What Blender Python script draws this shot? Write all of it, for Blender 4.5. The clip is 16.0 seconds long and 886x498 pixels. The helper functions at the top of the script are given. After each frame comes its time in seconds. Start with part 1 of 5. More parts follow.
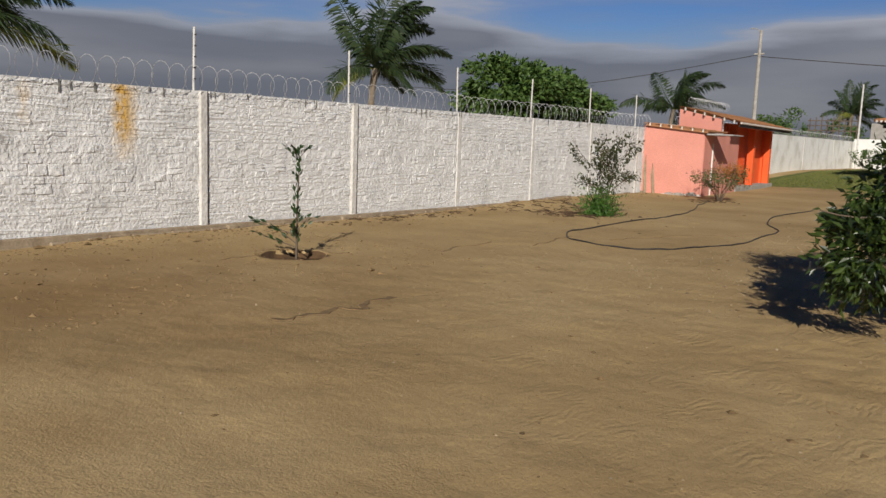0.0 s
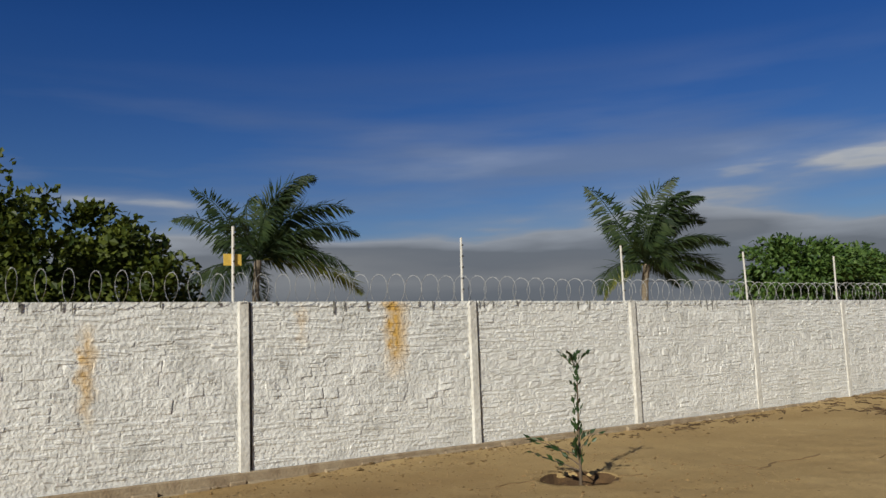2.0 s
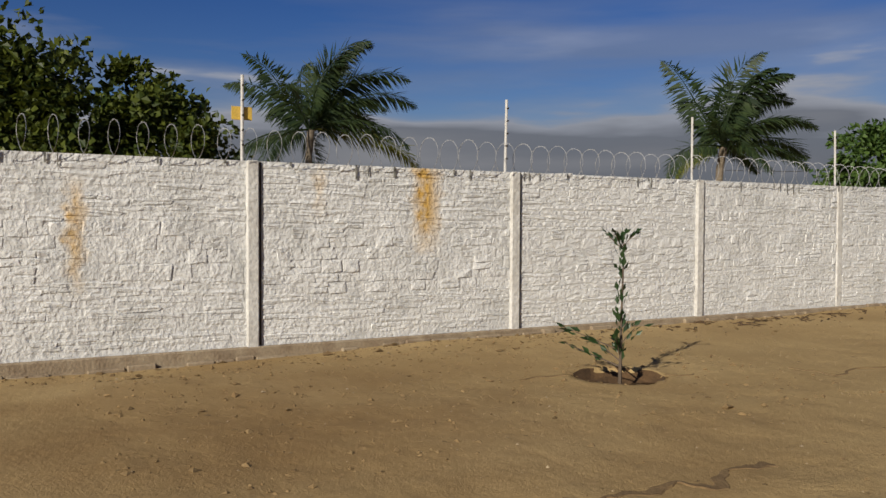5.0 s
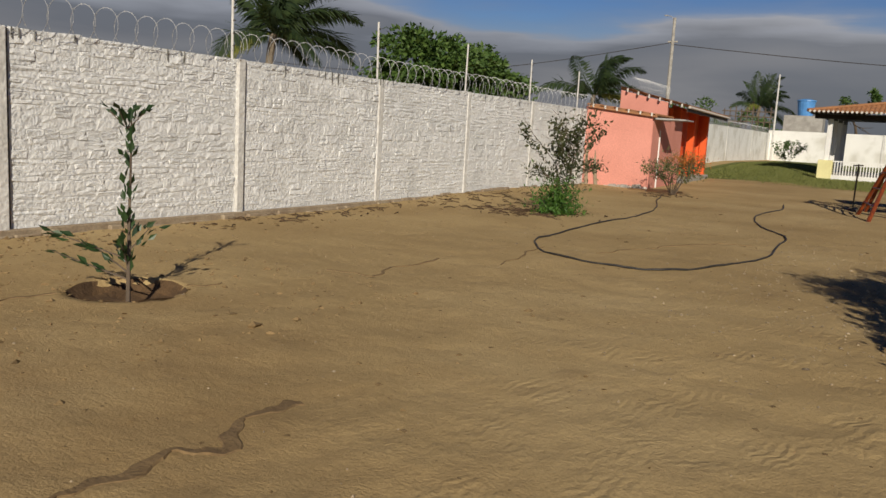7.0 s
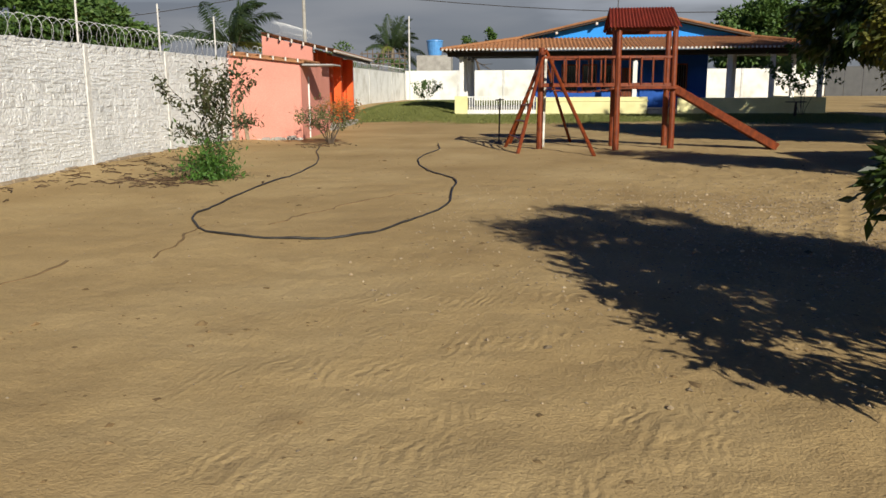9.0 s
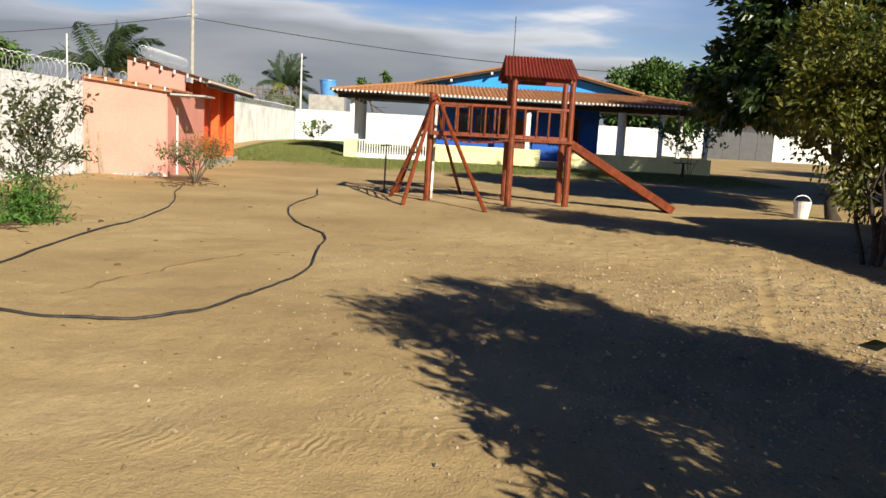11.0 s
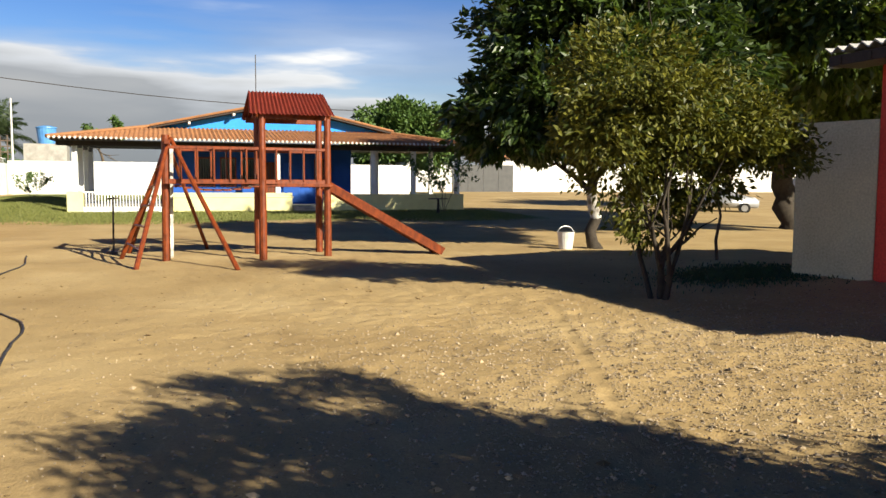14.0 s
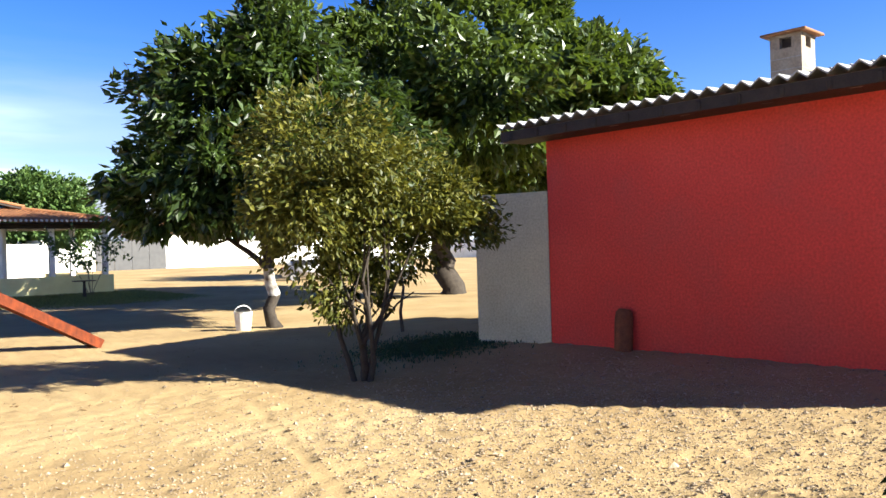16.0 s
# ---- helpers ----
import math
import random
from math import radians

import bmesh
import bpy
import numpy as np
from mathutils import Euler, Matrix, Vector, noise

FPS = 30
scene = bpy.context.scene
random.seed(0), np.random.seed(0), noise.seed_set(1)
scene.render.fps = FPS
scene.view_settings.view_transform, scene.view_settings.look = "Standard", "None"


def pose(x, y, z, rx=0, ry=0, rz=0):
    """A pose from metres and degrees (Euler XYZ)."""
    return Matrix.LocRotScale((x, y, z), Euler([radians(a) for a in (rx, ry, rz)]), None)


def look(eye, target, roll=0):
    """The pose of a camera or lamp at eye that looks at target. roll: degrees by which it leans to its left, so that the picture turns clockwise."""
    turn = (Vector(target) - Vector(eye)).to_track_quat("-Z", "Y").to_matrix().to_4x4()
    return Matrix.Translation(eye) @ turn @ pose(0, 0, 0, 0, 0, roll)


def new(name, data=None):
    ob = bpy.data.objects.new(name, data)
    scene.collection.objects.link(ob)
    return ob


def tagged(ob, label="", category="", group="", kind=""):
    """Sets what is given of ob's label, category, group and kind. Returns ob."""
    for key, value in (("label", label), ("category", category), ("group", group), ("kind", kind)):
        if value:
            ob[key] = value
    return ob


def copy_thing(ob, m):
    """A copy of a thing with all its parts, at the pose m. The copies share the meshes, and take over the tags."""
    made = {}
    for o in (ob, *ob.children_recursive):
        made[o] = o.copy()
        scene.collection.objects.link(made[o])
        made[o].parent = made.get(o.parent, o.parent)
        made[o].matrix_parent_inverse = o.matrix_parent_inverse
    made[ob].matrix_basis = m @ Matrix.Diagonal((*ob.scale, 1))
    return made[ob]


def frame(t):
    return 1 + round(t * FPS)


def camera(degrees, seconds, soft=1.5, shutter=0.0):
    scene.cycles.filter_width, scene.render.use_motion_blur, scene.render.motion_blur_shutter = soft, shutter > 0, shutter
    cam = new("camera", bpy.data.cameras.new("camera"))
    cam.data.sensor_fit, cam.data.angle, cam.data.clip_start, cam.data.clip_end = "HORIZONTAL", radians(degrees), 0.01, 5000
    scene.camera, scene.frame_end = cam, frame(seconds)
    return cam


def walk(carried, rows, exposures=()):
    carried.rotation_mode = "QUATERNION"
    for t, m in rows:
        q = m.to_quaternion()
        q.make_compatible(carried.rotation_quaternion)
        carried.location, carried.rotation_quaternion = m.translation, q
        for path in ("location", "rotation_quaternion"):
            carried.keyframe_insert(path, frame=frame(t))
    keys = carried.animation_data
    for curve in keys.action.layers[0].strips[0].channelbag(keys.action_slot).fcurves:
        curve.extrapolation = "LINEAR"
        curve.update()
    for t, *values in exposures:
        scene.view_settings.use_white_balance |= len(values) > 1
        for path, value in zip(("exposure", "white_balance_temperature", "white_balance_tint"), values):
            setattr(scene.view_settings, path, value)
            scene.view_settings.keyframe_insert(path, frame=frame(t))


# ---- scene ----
cam = camera(57.4, 16.0)
PATH = [
    (0, (0.995, -0.773, 1.814), (-0.204, 0.805, 1.545), 2.1),
    (0.5, (0.708, -0.499, 1.77), (-0.52, 1.073, 1.632), -0.6),
    (1, (0.484, -0.275, 1.746), (-0.979, 1.089, 1.726), -0.7),
    (1.5, (0.124, -0.021, 1.814), (-1.476, 1.169, 1.962), -1.5),
    (2, (-0.06, 0.134, 1.819), (-1.711, 1.239, 2.048), -2.1),
    (2.5, (-0.147, 0.29, 1.799), (-1.82, 1.354, 2.059), -3.5),
    (3, (-0.289, 0.54, 1.849), (-1.992, 1.539, 2.166), -2.1),
    (5.3, (-1.255, 1.572, 1.676), (-2.971, 2.59, 1.54), 1.0),
    (5.5, (-1.374, 1.712, 1.677), (-3.016, 2.846, 1.53), 1.2),
    (6, (-1.594, 2.017, 1.638), (-2.957, 3.469, 1.451), 1.0),
    (6.5, (-1.769, 2.428, 1.597), (-2.892, 4.063, 1.341), 0.9),
    (7, (-2.036, 2.72, 1.596), (-3.032, 4.43, 1.304), 3.3),
    (7.5, (-2.342, 3.002, 1.613), (-3.086, 4.832, 1.299), -0.4),
    (8, (-2.453, 3.401, 1.599), (-3.066, 5.282, 1.308), -1.4),
    (8.5, (-2.636, 3.782, 1.566), (-3.092, 5.694, 1.198), 1.6),
    (9, (-2.732, 4.178, 1.601), (-2.94, 6.129, 1.211), -0.3),
    (9.5, (-2.664, 4.603, 1.599), (-2.709, 6.577, 1.275), -0.5),
    (9.7, (-2.642, 4.795, 1.604), (-2.679, 6.768, 1.279), 1.0),
    (11.8, (-2.566, 6.753, 1.633), (-2.466, 8.74, 1.435), 2.2),
    (12, (-2.566, 6.855, 1.623), (-2.424, 8.842, 1.443), 1.2),
    (12.5, (-2.618, 7.227, 1.644), (-2.362, 9.201, 1.446), 0.1),
    (13, (-2.559, 7.611, 1.662), (-2.294, 9.589, 1.526), 0.9),
    (13.5, (-2.48, 7.873, 1.613), (-2.076, 9.821, 1.407), 2.7),
    (14, (-2.424, 8.156, 1.677), (-1.782, 10.042, 1.512), 0.3),
    (14.5, (-2.351, 8.424, 1.687), (-1.315, 10.123, 1.486), 1.1),
    (15, (-2.29, 8.737, 1.726), (-1.156, 10.378, 1.581), 0.3),
    (15.5, (-2.279, 8.996, 1.772), (-1.017, 10.548, 1.719), 1.0),
    (16, (-2.385, 9.293, 1.767), (-1.024, 10.759, 1.768), -1.7),
]
EXPOSURES = [(0, -0.06, 6400, 14), (1.0, -0.08, 6450, 11), (2.0, -0.12, 6500, 8), (3.2, -0.12, 6500, 8), (5.5, -0.15, 6650, 13), (6.5, -0.14, 6700, 13), (7.0, -0.15, 6700, 12), (8.0, 0.03, 6650, 12),
             (9.0, 0.29, 6500, 10), (9.7, 0.58, 6550, 10), (12.0, 0.83, 6900, 8), (12.5, 0.84, 7000, 7), (13.5, 0.93, 7000, 7), (14.0, 1.10, 7000, 8), (14.5, 1.60, 6900, 10), (15.0, 1.76, 6600, 11), (15.5, 1.77, 6400, 11), (16.0, 1.93, 6200, 11)]
walk(cam, [(t, look(eye, target, roll)) for t, eye, target, roll in PATH], EXPOSURES)

# ---- world, sun, exposure ----
SUN_AZ, SUN_EL = math.atan2(-0.862, 0.507), radians(25.6)
to_sun = Vector((math.cos(SUN_AZ) * math.cos(SUN_EL), math.sin(SUN_AZ) * math.cos(SUN_EL), math.sin(SUN_EL)))
world = bpy.data.worlds.new("sky")
world.use_nodes = True
scene.world = world
nt = world.node_tree
nt.nodes.clear()


def wnode(kind, **kw):
    n = nt.nodes.new(kind)
    for k, v in kw.items():
        n.inputs[k].default_value = v
    return n


sky = nt.nodes.new("ShaderNodeTexSky")
sky.sky_type, sky.sun_disc = "NISHITA", False
sky.sun_elevation, sky.sun_rotation = SUN_EL, math.pi / 2 - SUN_AZ
sky.air_density, sky.dust_density, sky.ozone_density = 1.0, 0.3, 3.0
tc = nt.nodes.new("ShaderNodeTexCoord")
sep = nt.nodes.new("ShaderNodeSeparateXYZ")
nt.links.new(tc.outputs["Generated"], sep.inputs[0])
mapping = nt.nodes.new("ShaderNodeMapping")
mapping.inputs["Scale"].default_value = (1.5, 1.5, 9.0)
mapping.inputs["Rotation"].default_value = (radians(3), radians(5), 0)
nt.links.new(tc.outputs["Generated"], mapping.inputs[0])
cn = nt.nodes.new("ShaderNodeTexNoise")
cn.inputs["Scale"].default_value, cn.inputs["Detail"].default_value, cn.inputs["Roughness"].default_value = 1.4, 6.0, 0.46
nt.links.new(mapping.outputs[0], cn.inputs["Vector"])


def wmath(op, a, b, clamp=False):
    n = nt.nodes.new("ShaderNodeMath")
    n.operation, n.use_clamp = op, clamp
    for k, v in enumerate((a, b)):
        if isinstance(v, (int, float)):
            n.inputs[k].default_value = v
        else:
            nt.links.new(v, n.inputs[k])
    return n.outputs[0]


def wramp(value, stops):
    n = nt.nodes.new("ShaderNodeValToRGB")
    while len(n.color_ramp.elements) < len(stops):
        n.color_ramp.elements.new(0.5)
    for e, (p, c) in zip(n.color_ramp.elements, stops):
        e.position, e.color = p, (*c, 1) if len(c) == 3 else c
    nt.links.new(value, n.inputs[0])
    return n.outputs[0]


# a low bank of cloud, higher towards the far end of the yard and the side of the house
north = wmath("MULTIPLY_ADD", sep.outputs["Y"], 0.088)
north.node.inputs[2].default_value = 0.02
lean = wmath("MULTIPLY", sep.outputs["X"], -0.10)
height = wmath("SUBTRACT", wmath("SUBTRACT", sep.outputs["Z"], north), lean)
wob = wmath("MULTIPLY", wmath("SUBTRACT", cn.outputs["Fac"], 0.5), 0.42)
edge = wmath("SUBTRACT", height, wob)
depth = wmath("MULTIPLY_ADD", edge, 2.5)
depth.node.inputs[2].default_value = 0.5
cover = wramp(depth, [(0.0, (1, 1, 1)), (0.53, (0.95, 0.95, 0.95)), (0.575, (0.35, 0.35, 0.35)), (0.68, (0, 0, 0))])
# grey underside, sunlit upper rim
grey = wramp(cn.outputs["Fac"], [(0.3, (3.3, 3.75, 4.7)), (0.5, (4.8, 5.2, 6.1)), (0.7, (8.5, 8.8, 9.4))])
rim = wramp(depth, [(0.28, (0.86, 0.86, 0.86)), (0.44, (1.0, 1.0, 0.98)), (0.53, (2.1, 2.05, 1.95)), (0.66, (1.5, 1.5, 1.5))])
shade = nt.nodes.new("ShaderNodeMix")
shade.data_type, shade.blend_type = "RGBA", "MULTIPLY"
shade.inputs["Factor"].default_value = 1.0
nt.links.new(grey, shade.inputs["A"])
nt.links.new(rim, shade.inputs["B"])
cloud_col = shade.outputs["Result"]
# thin streaks above the bank
streak_map = nt.nodes.new("ShaderNodeMapping")
streak_map.inputs["Scale"].default_value = (1.0, 1.0, 9.0)
streak_map.inputs["Rotation"].default_value = (radians(-6), radians(9), 0)
nt.links.new(tc.outputs["Generated"], streak_map.inputs[0])
sn = nt.nodes.new("ShaderNodeTexNoise")
sn.inputs["Scale"].default_value, sn.inputs["Detail"].default_value, sn.inputs["Roughness"].default_value = 1.1, 7.0, 0.5
nt.links.new(streak_map.outputs[0], sn.inputs["Vector"])
wisp = wramp(sn.outputs["Fac"], [(0.48, (0, 0, 0)), (0.62, (0.42, 0.42, 0.42))])
band = wramp(wmath("ADD", height, 0.5), [(0.56, (1, 1, 1)), (0.70, (0, 0, 0))])
cover = wmath("MAXIMUM", cover, wmath("MULTIPLY", wisp, band))
mix = nt.nodes.new("ShaderNodeMix")
mix.data_type = "RGBA"
nt.links.new(cover, mix.inputs["Factor"])
deep = nt.nodes.new("ShaderNodeHueSaturation")
deep.inputs["Saturation"].default_value, deep.inputs["Hue"].default_value, deep.inputs["Value"].default_value = 1.38, 0.524, 1.75
nt.links.new(sky.outputs[0], deep.inputs["Color"])
# sky dimmed and made less blue overhead, to weaken its fill in the shadows
fade = wramp(sep.outputs["Z"], [(0.36, (1, 1, 1)), (0.85, (0.25, 0.23, 0.20))])
high = nt.nodes.new("ShaderNodeMix")
high.data_type, high.blend_type = "RGBA", "MULTIPLY"
high.inputs["Factor"].default_value = 1.0
nt.links.new(deep.outputs[0], high.inputs["A"])
nt.links.new(fade, high.inputs["B"])
nt.links.new(high.outputs["Result"], mix.inputs["A"])
nt.links.new(cloud_col, mix.inputs["B"])
bg = nt.nodes.new("ShaderNodeBackground")
bg.inputs["Strength"].default_value = 0.034
nt.links.new(mix.outputs["Result"], bg.inputs[0])
wout = nt.nodes.new("ShaderNodeOutputWorld")
nt.links.new(bg.outputs[0], wout.inputs[0])

sun_data = bpy.data.lights.new("sun", "SUN")
sun_data.energy, sun_data.angle, sun_data.color = 5.0, radians(0.55), (1.0, 0.945, 0.81)
sun = new("sun", sun_data)
sun.matrix_world = look(to_sun * 60, (0, 0, 0))

# ---- materials ----


def mat(name, a, b=None, scale=4.0, rough=0.8, bump=0.3, fine=60.0, metal=0.0, third=None, rand=0.0, spec=0.3, stretch=(1, 1, 1), depth=0.02):
    """A surface with blotches from a to b at one scale, grain at another, and relief."""
    m = bpy.data.materials.new(name)
    m.use_nodes = True
    t = m.node_tree
    n, l = t.nodes, t.links
    p = n["Principled BSDF"]
    p.inputs["Roughness"].default_value, p.inputs["Metallic"].default_value = rough, metal
    p.inputs["Specular IOR Level"].default_value = spec
    b = b or tuple(c * 0.75 for c in a)
    co = n.new("ShaderNodeTexCoord")
    mp = n.new("ShaderNodeMapping")
    mp.inputs["Scale"].default_value = stretch
    l.new(co.outputs["Object"], mp.inputs[0])
    big, small = n.new("ShaderNodeTexNoise"), n.new("ShaderNodeTexNoise")
    big.inputs["Scale"].default_value, big.inputs["Detail"].default_value = scale, 6
    small.inputs["Scale"].default_value, small.inputs["Detail"].default_value = fine, 4
    for q in (big, small):
        l.new(mp.outputs[0], q.inputs["Vector"])
    r = n.new("ShaderNodeValToRGB")
    r.color_ramp.elements[0].position, r.color_ramp.elements[1].position = 0.32, 0.68
    r.color_ramp.elements[0].color, r.color_ramp.elements[1].color = (*a, 1), (*b, 1)
    if third:
        e = r.color_ramp.elements.new(0.5)
        e.color = (*third, 1)
    l.new(big.outputs["Fac"], r.inputs[0])
    g = n.new("ShaderNodeMix")
    g.data_type, g.blend_type = "RGBA", "MULTIPLY"
    g.inputs["Factor"].default_value = 1.0
    gr = n.new("ShaderNodeMapRange")
    gr.inputs["From Min"].default_value, gr.inputs["From Max"].default_value = 0.3, 0.7
    gr.inputs["To Min"].default_value, gr.inputs["To Max"].default_value = 0.82, 1.12
    l.new(small.outputs["Fac"], gr.inputs["Value"])
    l.new(r.outputs[0], g.inputs["A"])
    l.new(gr.outputs[0], g.inputs["B"])
    col = g.outputs["Result"]
    if rand:
        oi = n.new("ShaderNodeObjectInfo")
        geo = n.new("ShaderNodeNewGeometry")
        add = n.new("ShaderNodeMath")
        add.operation = "ADD"
        l.new(oi.outputs["Random"], add.inputs[0])
        l.new(geo.outputs["Random Per Island"], add.inputs[1])
        mr = n.new("ShaderNodeMapRange")
        mr.inputs["From Max"].default_value = 2.0
        mr.inputs["To Min"].default_value, mr.inputs["To Max"].default_value = 1 - rand, 1 + rand
        l.new(add.outputs[0], mr.inputs["Value"])
        g2 = n.new("ShaderNodeMix")
        g2.data_type, g2.blend_type = "RGBA", "MULTIPLY"
        g2.inputs["Factor"].default_value = 1.0
        l.new(col, g2.inputs["A"])
        l.new(mr.outputs[0], g2.inputs["B"])
        col = g2.outputs["Result"]
    l.new(col, p.inputs["Base Color"])
    if bump:
        bp = n.new("ShaderNodeBump")
        bp.inputs["Strength"].default_value, bp.inputs["Distance"].default_value = bump, depth
        l.new(small.outputs["Fac"], bp.inputs["Height"])
        l.new(bp.outputs[0], p.inputs["Normal"])
    return m


def leafy(name, a, b, through_col, rough=0.45, spec=0.4):
    """Leaves: each one its own shade, a little light let through."""
    m = bpy.data.materials.new(name)
    m.use_nodes = True
    t = m.node_tree
    n, l = t.nodes, t.links
    p = n["Principled BSDF"]
    p.inputs["Roughness"].default_value, p.inputs["Specular IOR Level"].default_value = rough, spec
    geo = n.new("ShaderNodeNewGeometry")
    r = n.new("ShaderNodeValToRGB")
    r.color_ramp.elements[0].color, r.color_ramp.elements[1].color = (*a, 1), (*b, 1)
    l.new(geo.outputs["Random Per Island"], r.inputs[0])
    l.new(r.outputs[0], p.inputs["Base Color"])
    tr = n.new("ShaderNodeBsdfTranslucent")
    tr.inputs[0].default_value = (*through_col, 1)
    mx = n.new("ShaderNodeMixShader")
    mx.inputs[0].default_value = 0.13
    l.new(p.outputs[0], mx.inputs[1])
    l.new(tr.outputs[0], mx.inputs[2])
    l.new(mx.outputs[0], n["Material Output"].inputs[0])
    return m


def wall_material():
    """Thick whitewash on cast stone, with two ochre rust runs down the plates."""
    m = mat("old_whitewash", (0.74, 0.74, 0.725), (0.60, 0.60, 0.585), 1.6, 0.9, 0.8, 21, third=(0.70, 0.70, 0.685), depth=0.024)
    n, l = m.node_tree.nodes, m.node_tree.links
    p = n["Principled BSDF"]
    src = p.inputs["Base Color"].links[0].from_socket
    co = n.new("ShaderNodeTexCoord")
    sp = n.new("ShaderNodeSeparateXYZ")
    l.new(co.outputs["Object"], sp.inputs[0])
    nz = n.new("ShaderNodeTexNoise")
    nz.inputs["Scale"].default_value, nz.inputs["Detail"].default_value = 5.0, 7
    l.new(co.outputs["Object"], nz.inputs["Vector"])

    def mth(op, a, b, clamp=False):
        q = n.new("ShaderNodeMath")
        q.operation, q.use_clamp = op, clamp
        for k, v in enumerate((a, b)):
            if isinstance(v, (int, float)):
                q.inputs[k].default_value = v
            else:
                l.new(v, q.inputs[k])
        return q.outputs[0]

    # lumpy coats of lime over the cast pattern
    lumps = n.new("ShaderNodeTexNoise")
    lumps.inputs["Scale"].default_value, lumps.inputs["Detail"].default_value, lumps.inputs["Roughness"].default_value = 7.5, 5, 0.62
    l.new(co.outputs["Object"], lumps.inputs["Vector"])
    lb = n.new("ShaderNodeBump")
    lb.inputs["Strength"].default_value, lb.inputs["Distance"].default_value = 0.75, 0.045
    l.new(lumps.outputs["Fac"], lb.inputs["Height"])
    l.new(lb.outputs[0], p.inputs["Normal"].links[0].from_node.inputs["Normal"])
    wob = mth("MULTIPLY", mth("SUBTRACT", nz.outputs["Fac"], 0.5), 0.5)
    total = None
    for yc, w, z0, z1, k in ((6.98, 0.30, 1.2, 2.75, 0.66), (2.2, 0.16, 0.7, 2.3, 0.42), (5.3, 0.12, 1.7, 2.6, 0.3)):
        dy = mth("ABSOLUTE", mth("ADD", mth("SUBTRACT", sp.outputs["Y"], yc), wob), 0)
        a = mth("SUBTRACT", 1.0, mth("DIVIDE", dy, w), True)
        b = mth("MULTIPLY", mth("SUBTRACT", sp.outputs["Z"], z0), 1.6, True)
        c = mth("MULTIPLY", mth("SUBTRACT", z1, sp.outputs["Z"]), 3.0, True)
        g = mth("MULTIPLY", mth("MULTIPLY", mth("MULTIPLY", a, b), c), mth("MULTIPLY", nz.outputs["Fac"], 3.2 * k), True)
        total = g if total is None else mth("MAXIMUM", total, g)
    mx = n.new("ShaderNodeMix")
    mx.data_type = "RGBA"
    l.new(total, mx.inputs["Factor"])
    l.new(src, mx.inputs["A"])
    mx.inputs["B"].default_value = (0.58, 0.36, 0.10, 1)
    l.new(mx.outputs["Result"], p.inputs["Base Color"])
    return m


WALL_WHITE = wall_material()
POST_WHITE = mat("whitewashed_concrete", (0.68, 0.67, 0.64), (0.54, 0.52, 0.48), 3.0, 0.9, 0.8, 16, depth=0.022)
DAMP = mat("black_mould", (0.10, 0.10, 0.09), (0.30, 0.29, 0.26), 9.0, 0.9, 0.3, 60)
GALV = mat("galvanised_wire", (0.52, 0.52, 0.52), (0.34, 0.34, 0.34), 8, 0.4, 0.1, 80, metal=0.4)
POLE_PAINT = mat("pale_painted_pole", (0.68, 0.66, 0.62), (0.5, 0.48, 0.45), 6, 0.6, 0.1, 60)
SIGN_YELLOW = mat("yellow_sign", (0.72, 0.48, 0.08), (0.62, 0.42, 0.10), 8, 0.5, 0.05, 60)
INK = mat("dark_print", (0.05, 0.04, 0.03), None, 8, 0.6, 0.0)
PINK = mat("salmon_paint", (0.64, 0.275, 0.215), (0.57, 0.24, 0.185), 0.9, 0.85, 0.25, 40)
ORANGE = mat("orange_red_paint", (0.80, 0.13, 0.03), (0.68, 0.10, 0.025), 1.2, 0.75, 0.2, 40)
RED = mat("red_wall_paint", (0.76, 0.084, 0.062), (0.63, 0.080, 0.062), 0.8, 0.8, 0.35, 28, third=(0.72, 0.070, 0.052))
CREAM = mat("cream_paint", (0.62, 0.58, 0.41), (0.53, 0.49, 0.34), 1.5, 0.85, 0.3, 30)
YELLOW = mat("pale_yellow_paint", (0.78, 0.72, 0.38), (0.66, 0.60, 0.30), 1.2, 0.85, 0.2, 40)
BLUE = mat("blue_paint", (0.02, 0.10, 0.42), (0.015, 0.075, 0.32), 1.2, 0.8, 0.2, 40)
SKY_BLUE = mat("bright_blue_paint", (0.03, 0.28, 0.78), (0.025, 0.24, 0.68), 1.2, 0.8, 0.2, 40)
OLD_WHITE = mat("stained_white_paint", (0.78, 0.77, 0.73), (0.58, 0.56, 0.50), 0.9, 0.85, 0.3, 25, third=(0.74, 0.73, 0.69))
WHITE = mat("white_paint", (0.80, 0.79, 0.76), (0.70, 0.68, 0.64), 1.5, 0.8, 0.2, 40)
TILE = mat("clay_roof_tile", (0.36, 0.165, 0.07), (0.25, 0.12, 0.06), 3.0, 0.85, 0.3, 40, rand=0.28)
TILE_END = mat("limewashed_tile_end", (0.72, 0.68, 0.62), (0.55, 0.50, 0.44), 6, 0.9, 0.3, 40)
GREY_TILE = mat("weathered_cement_tile", (0.42, 0.41, 0.40), (0.30, 0.29, 0.28), 5, 0.9, 0.3, 40, rand=0.15)
RED_SHEET = mat("red_roof_sheet", (0.33, 0.055, 0.035), (0.25, 0.045, 0.03), 3, 0.55, 0.15, 30)
TIMBER = mat("varnished_red_timber", (0.22, 0.044, 0.010), (0.10, 0.021, 0.007), 5, 0.4, 0.12, 40, stretch=(3, 3, 1.2), spec=0.35)
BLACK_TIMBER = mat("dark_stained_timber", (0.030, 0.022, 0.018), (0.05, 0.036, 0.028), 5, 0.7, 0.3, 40)
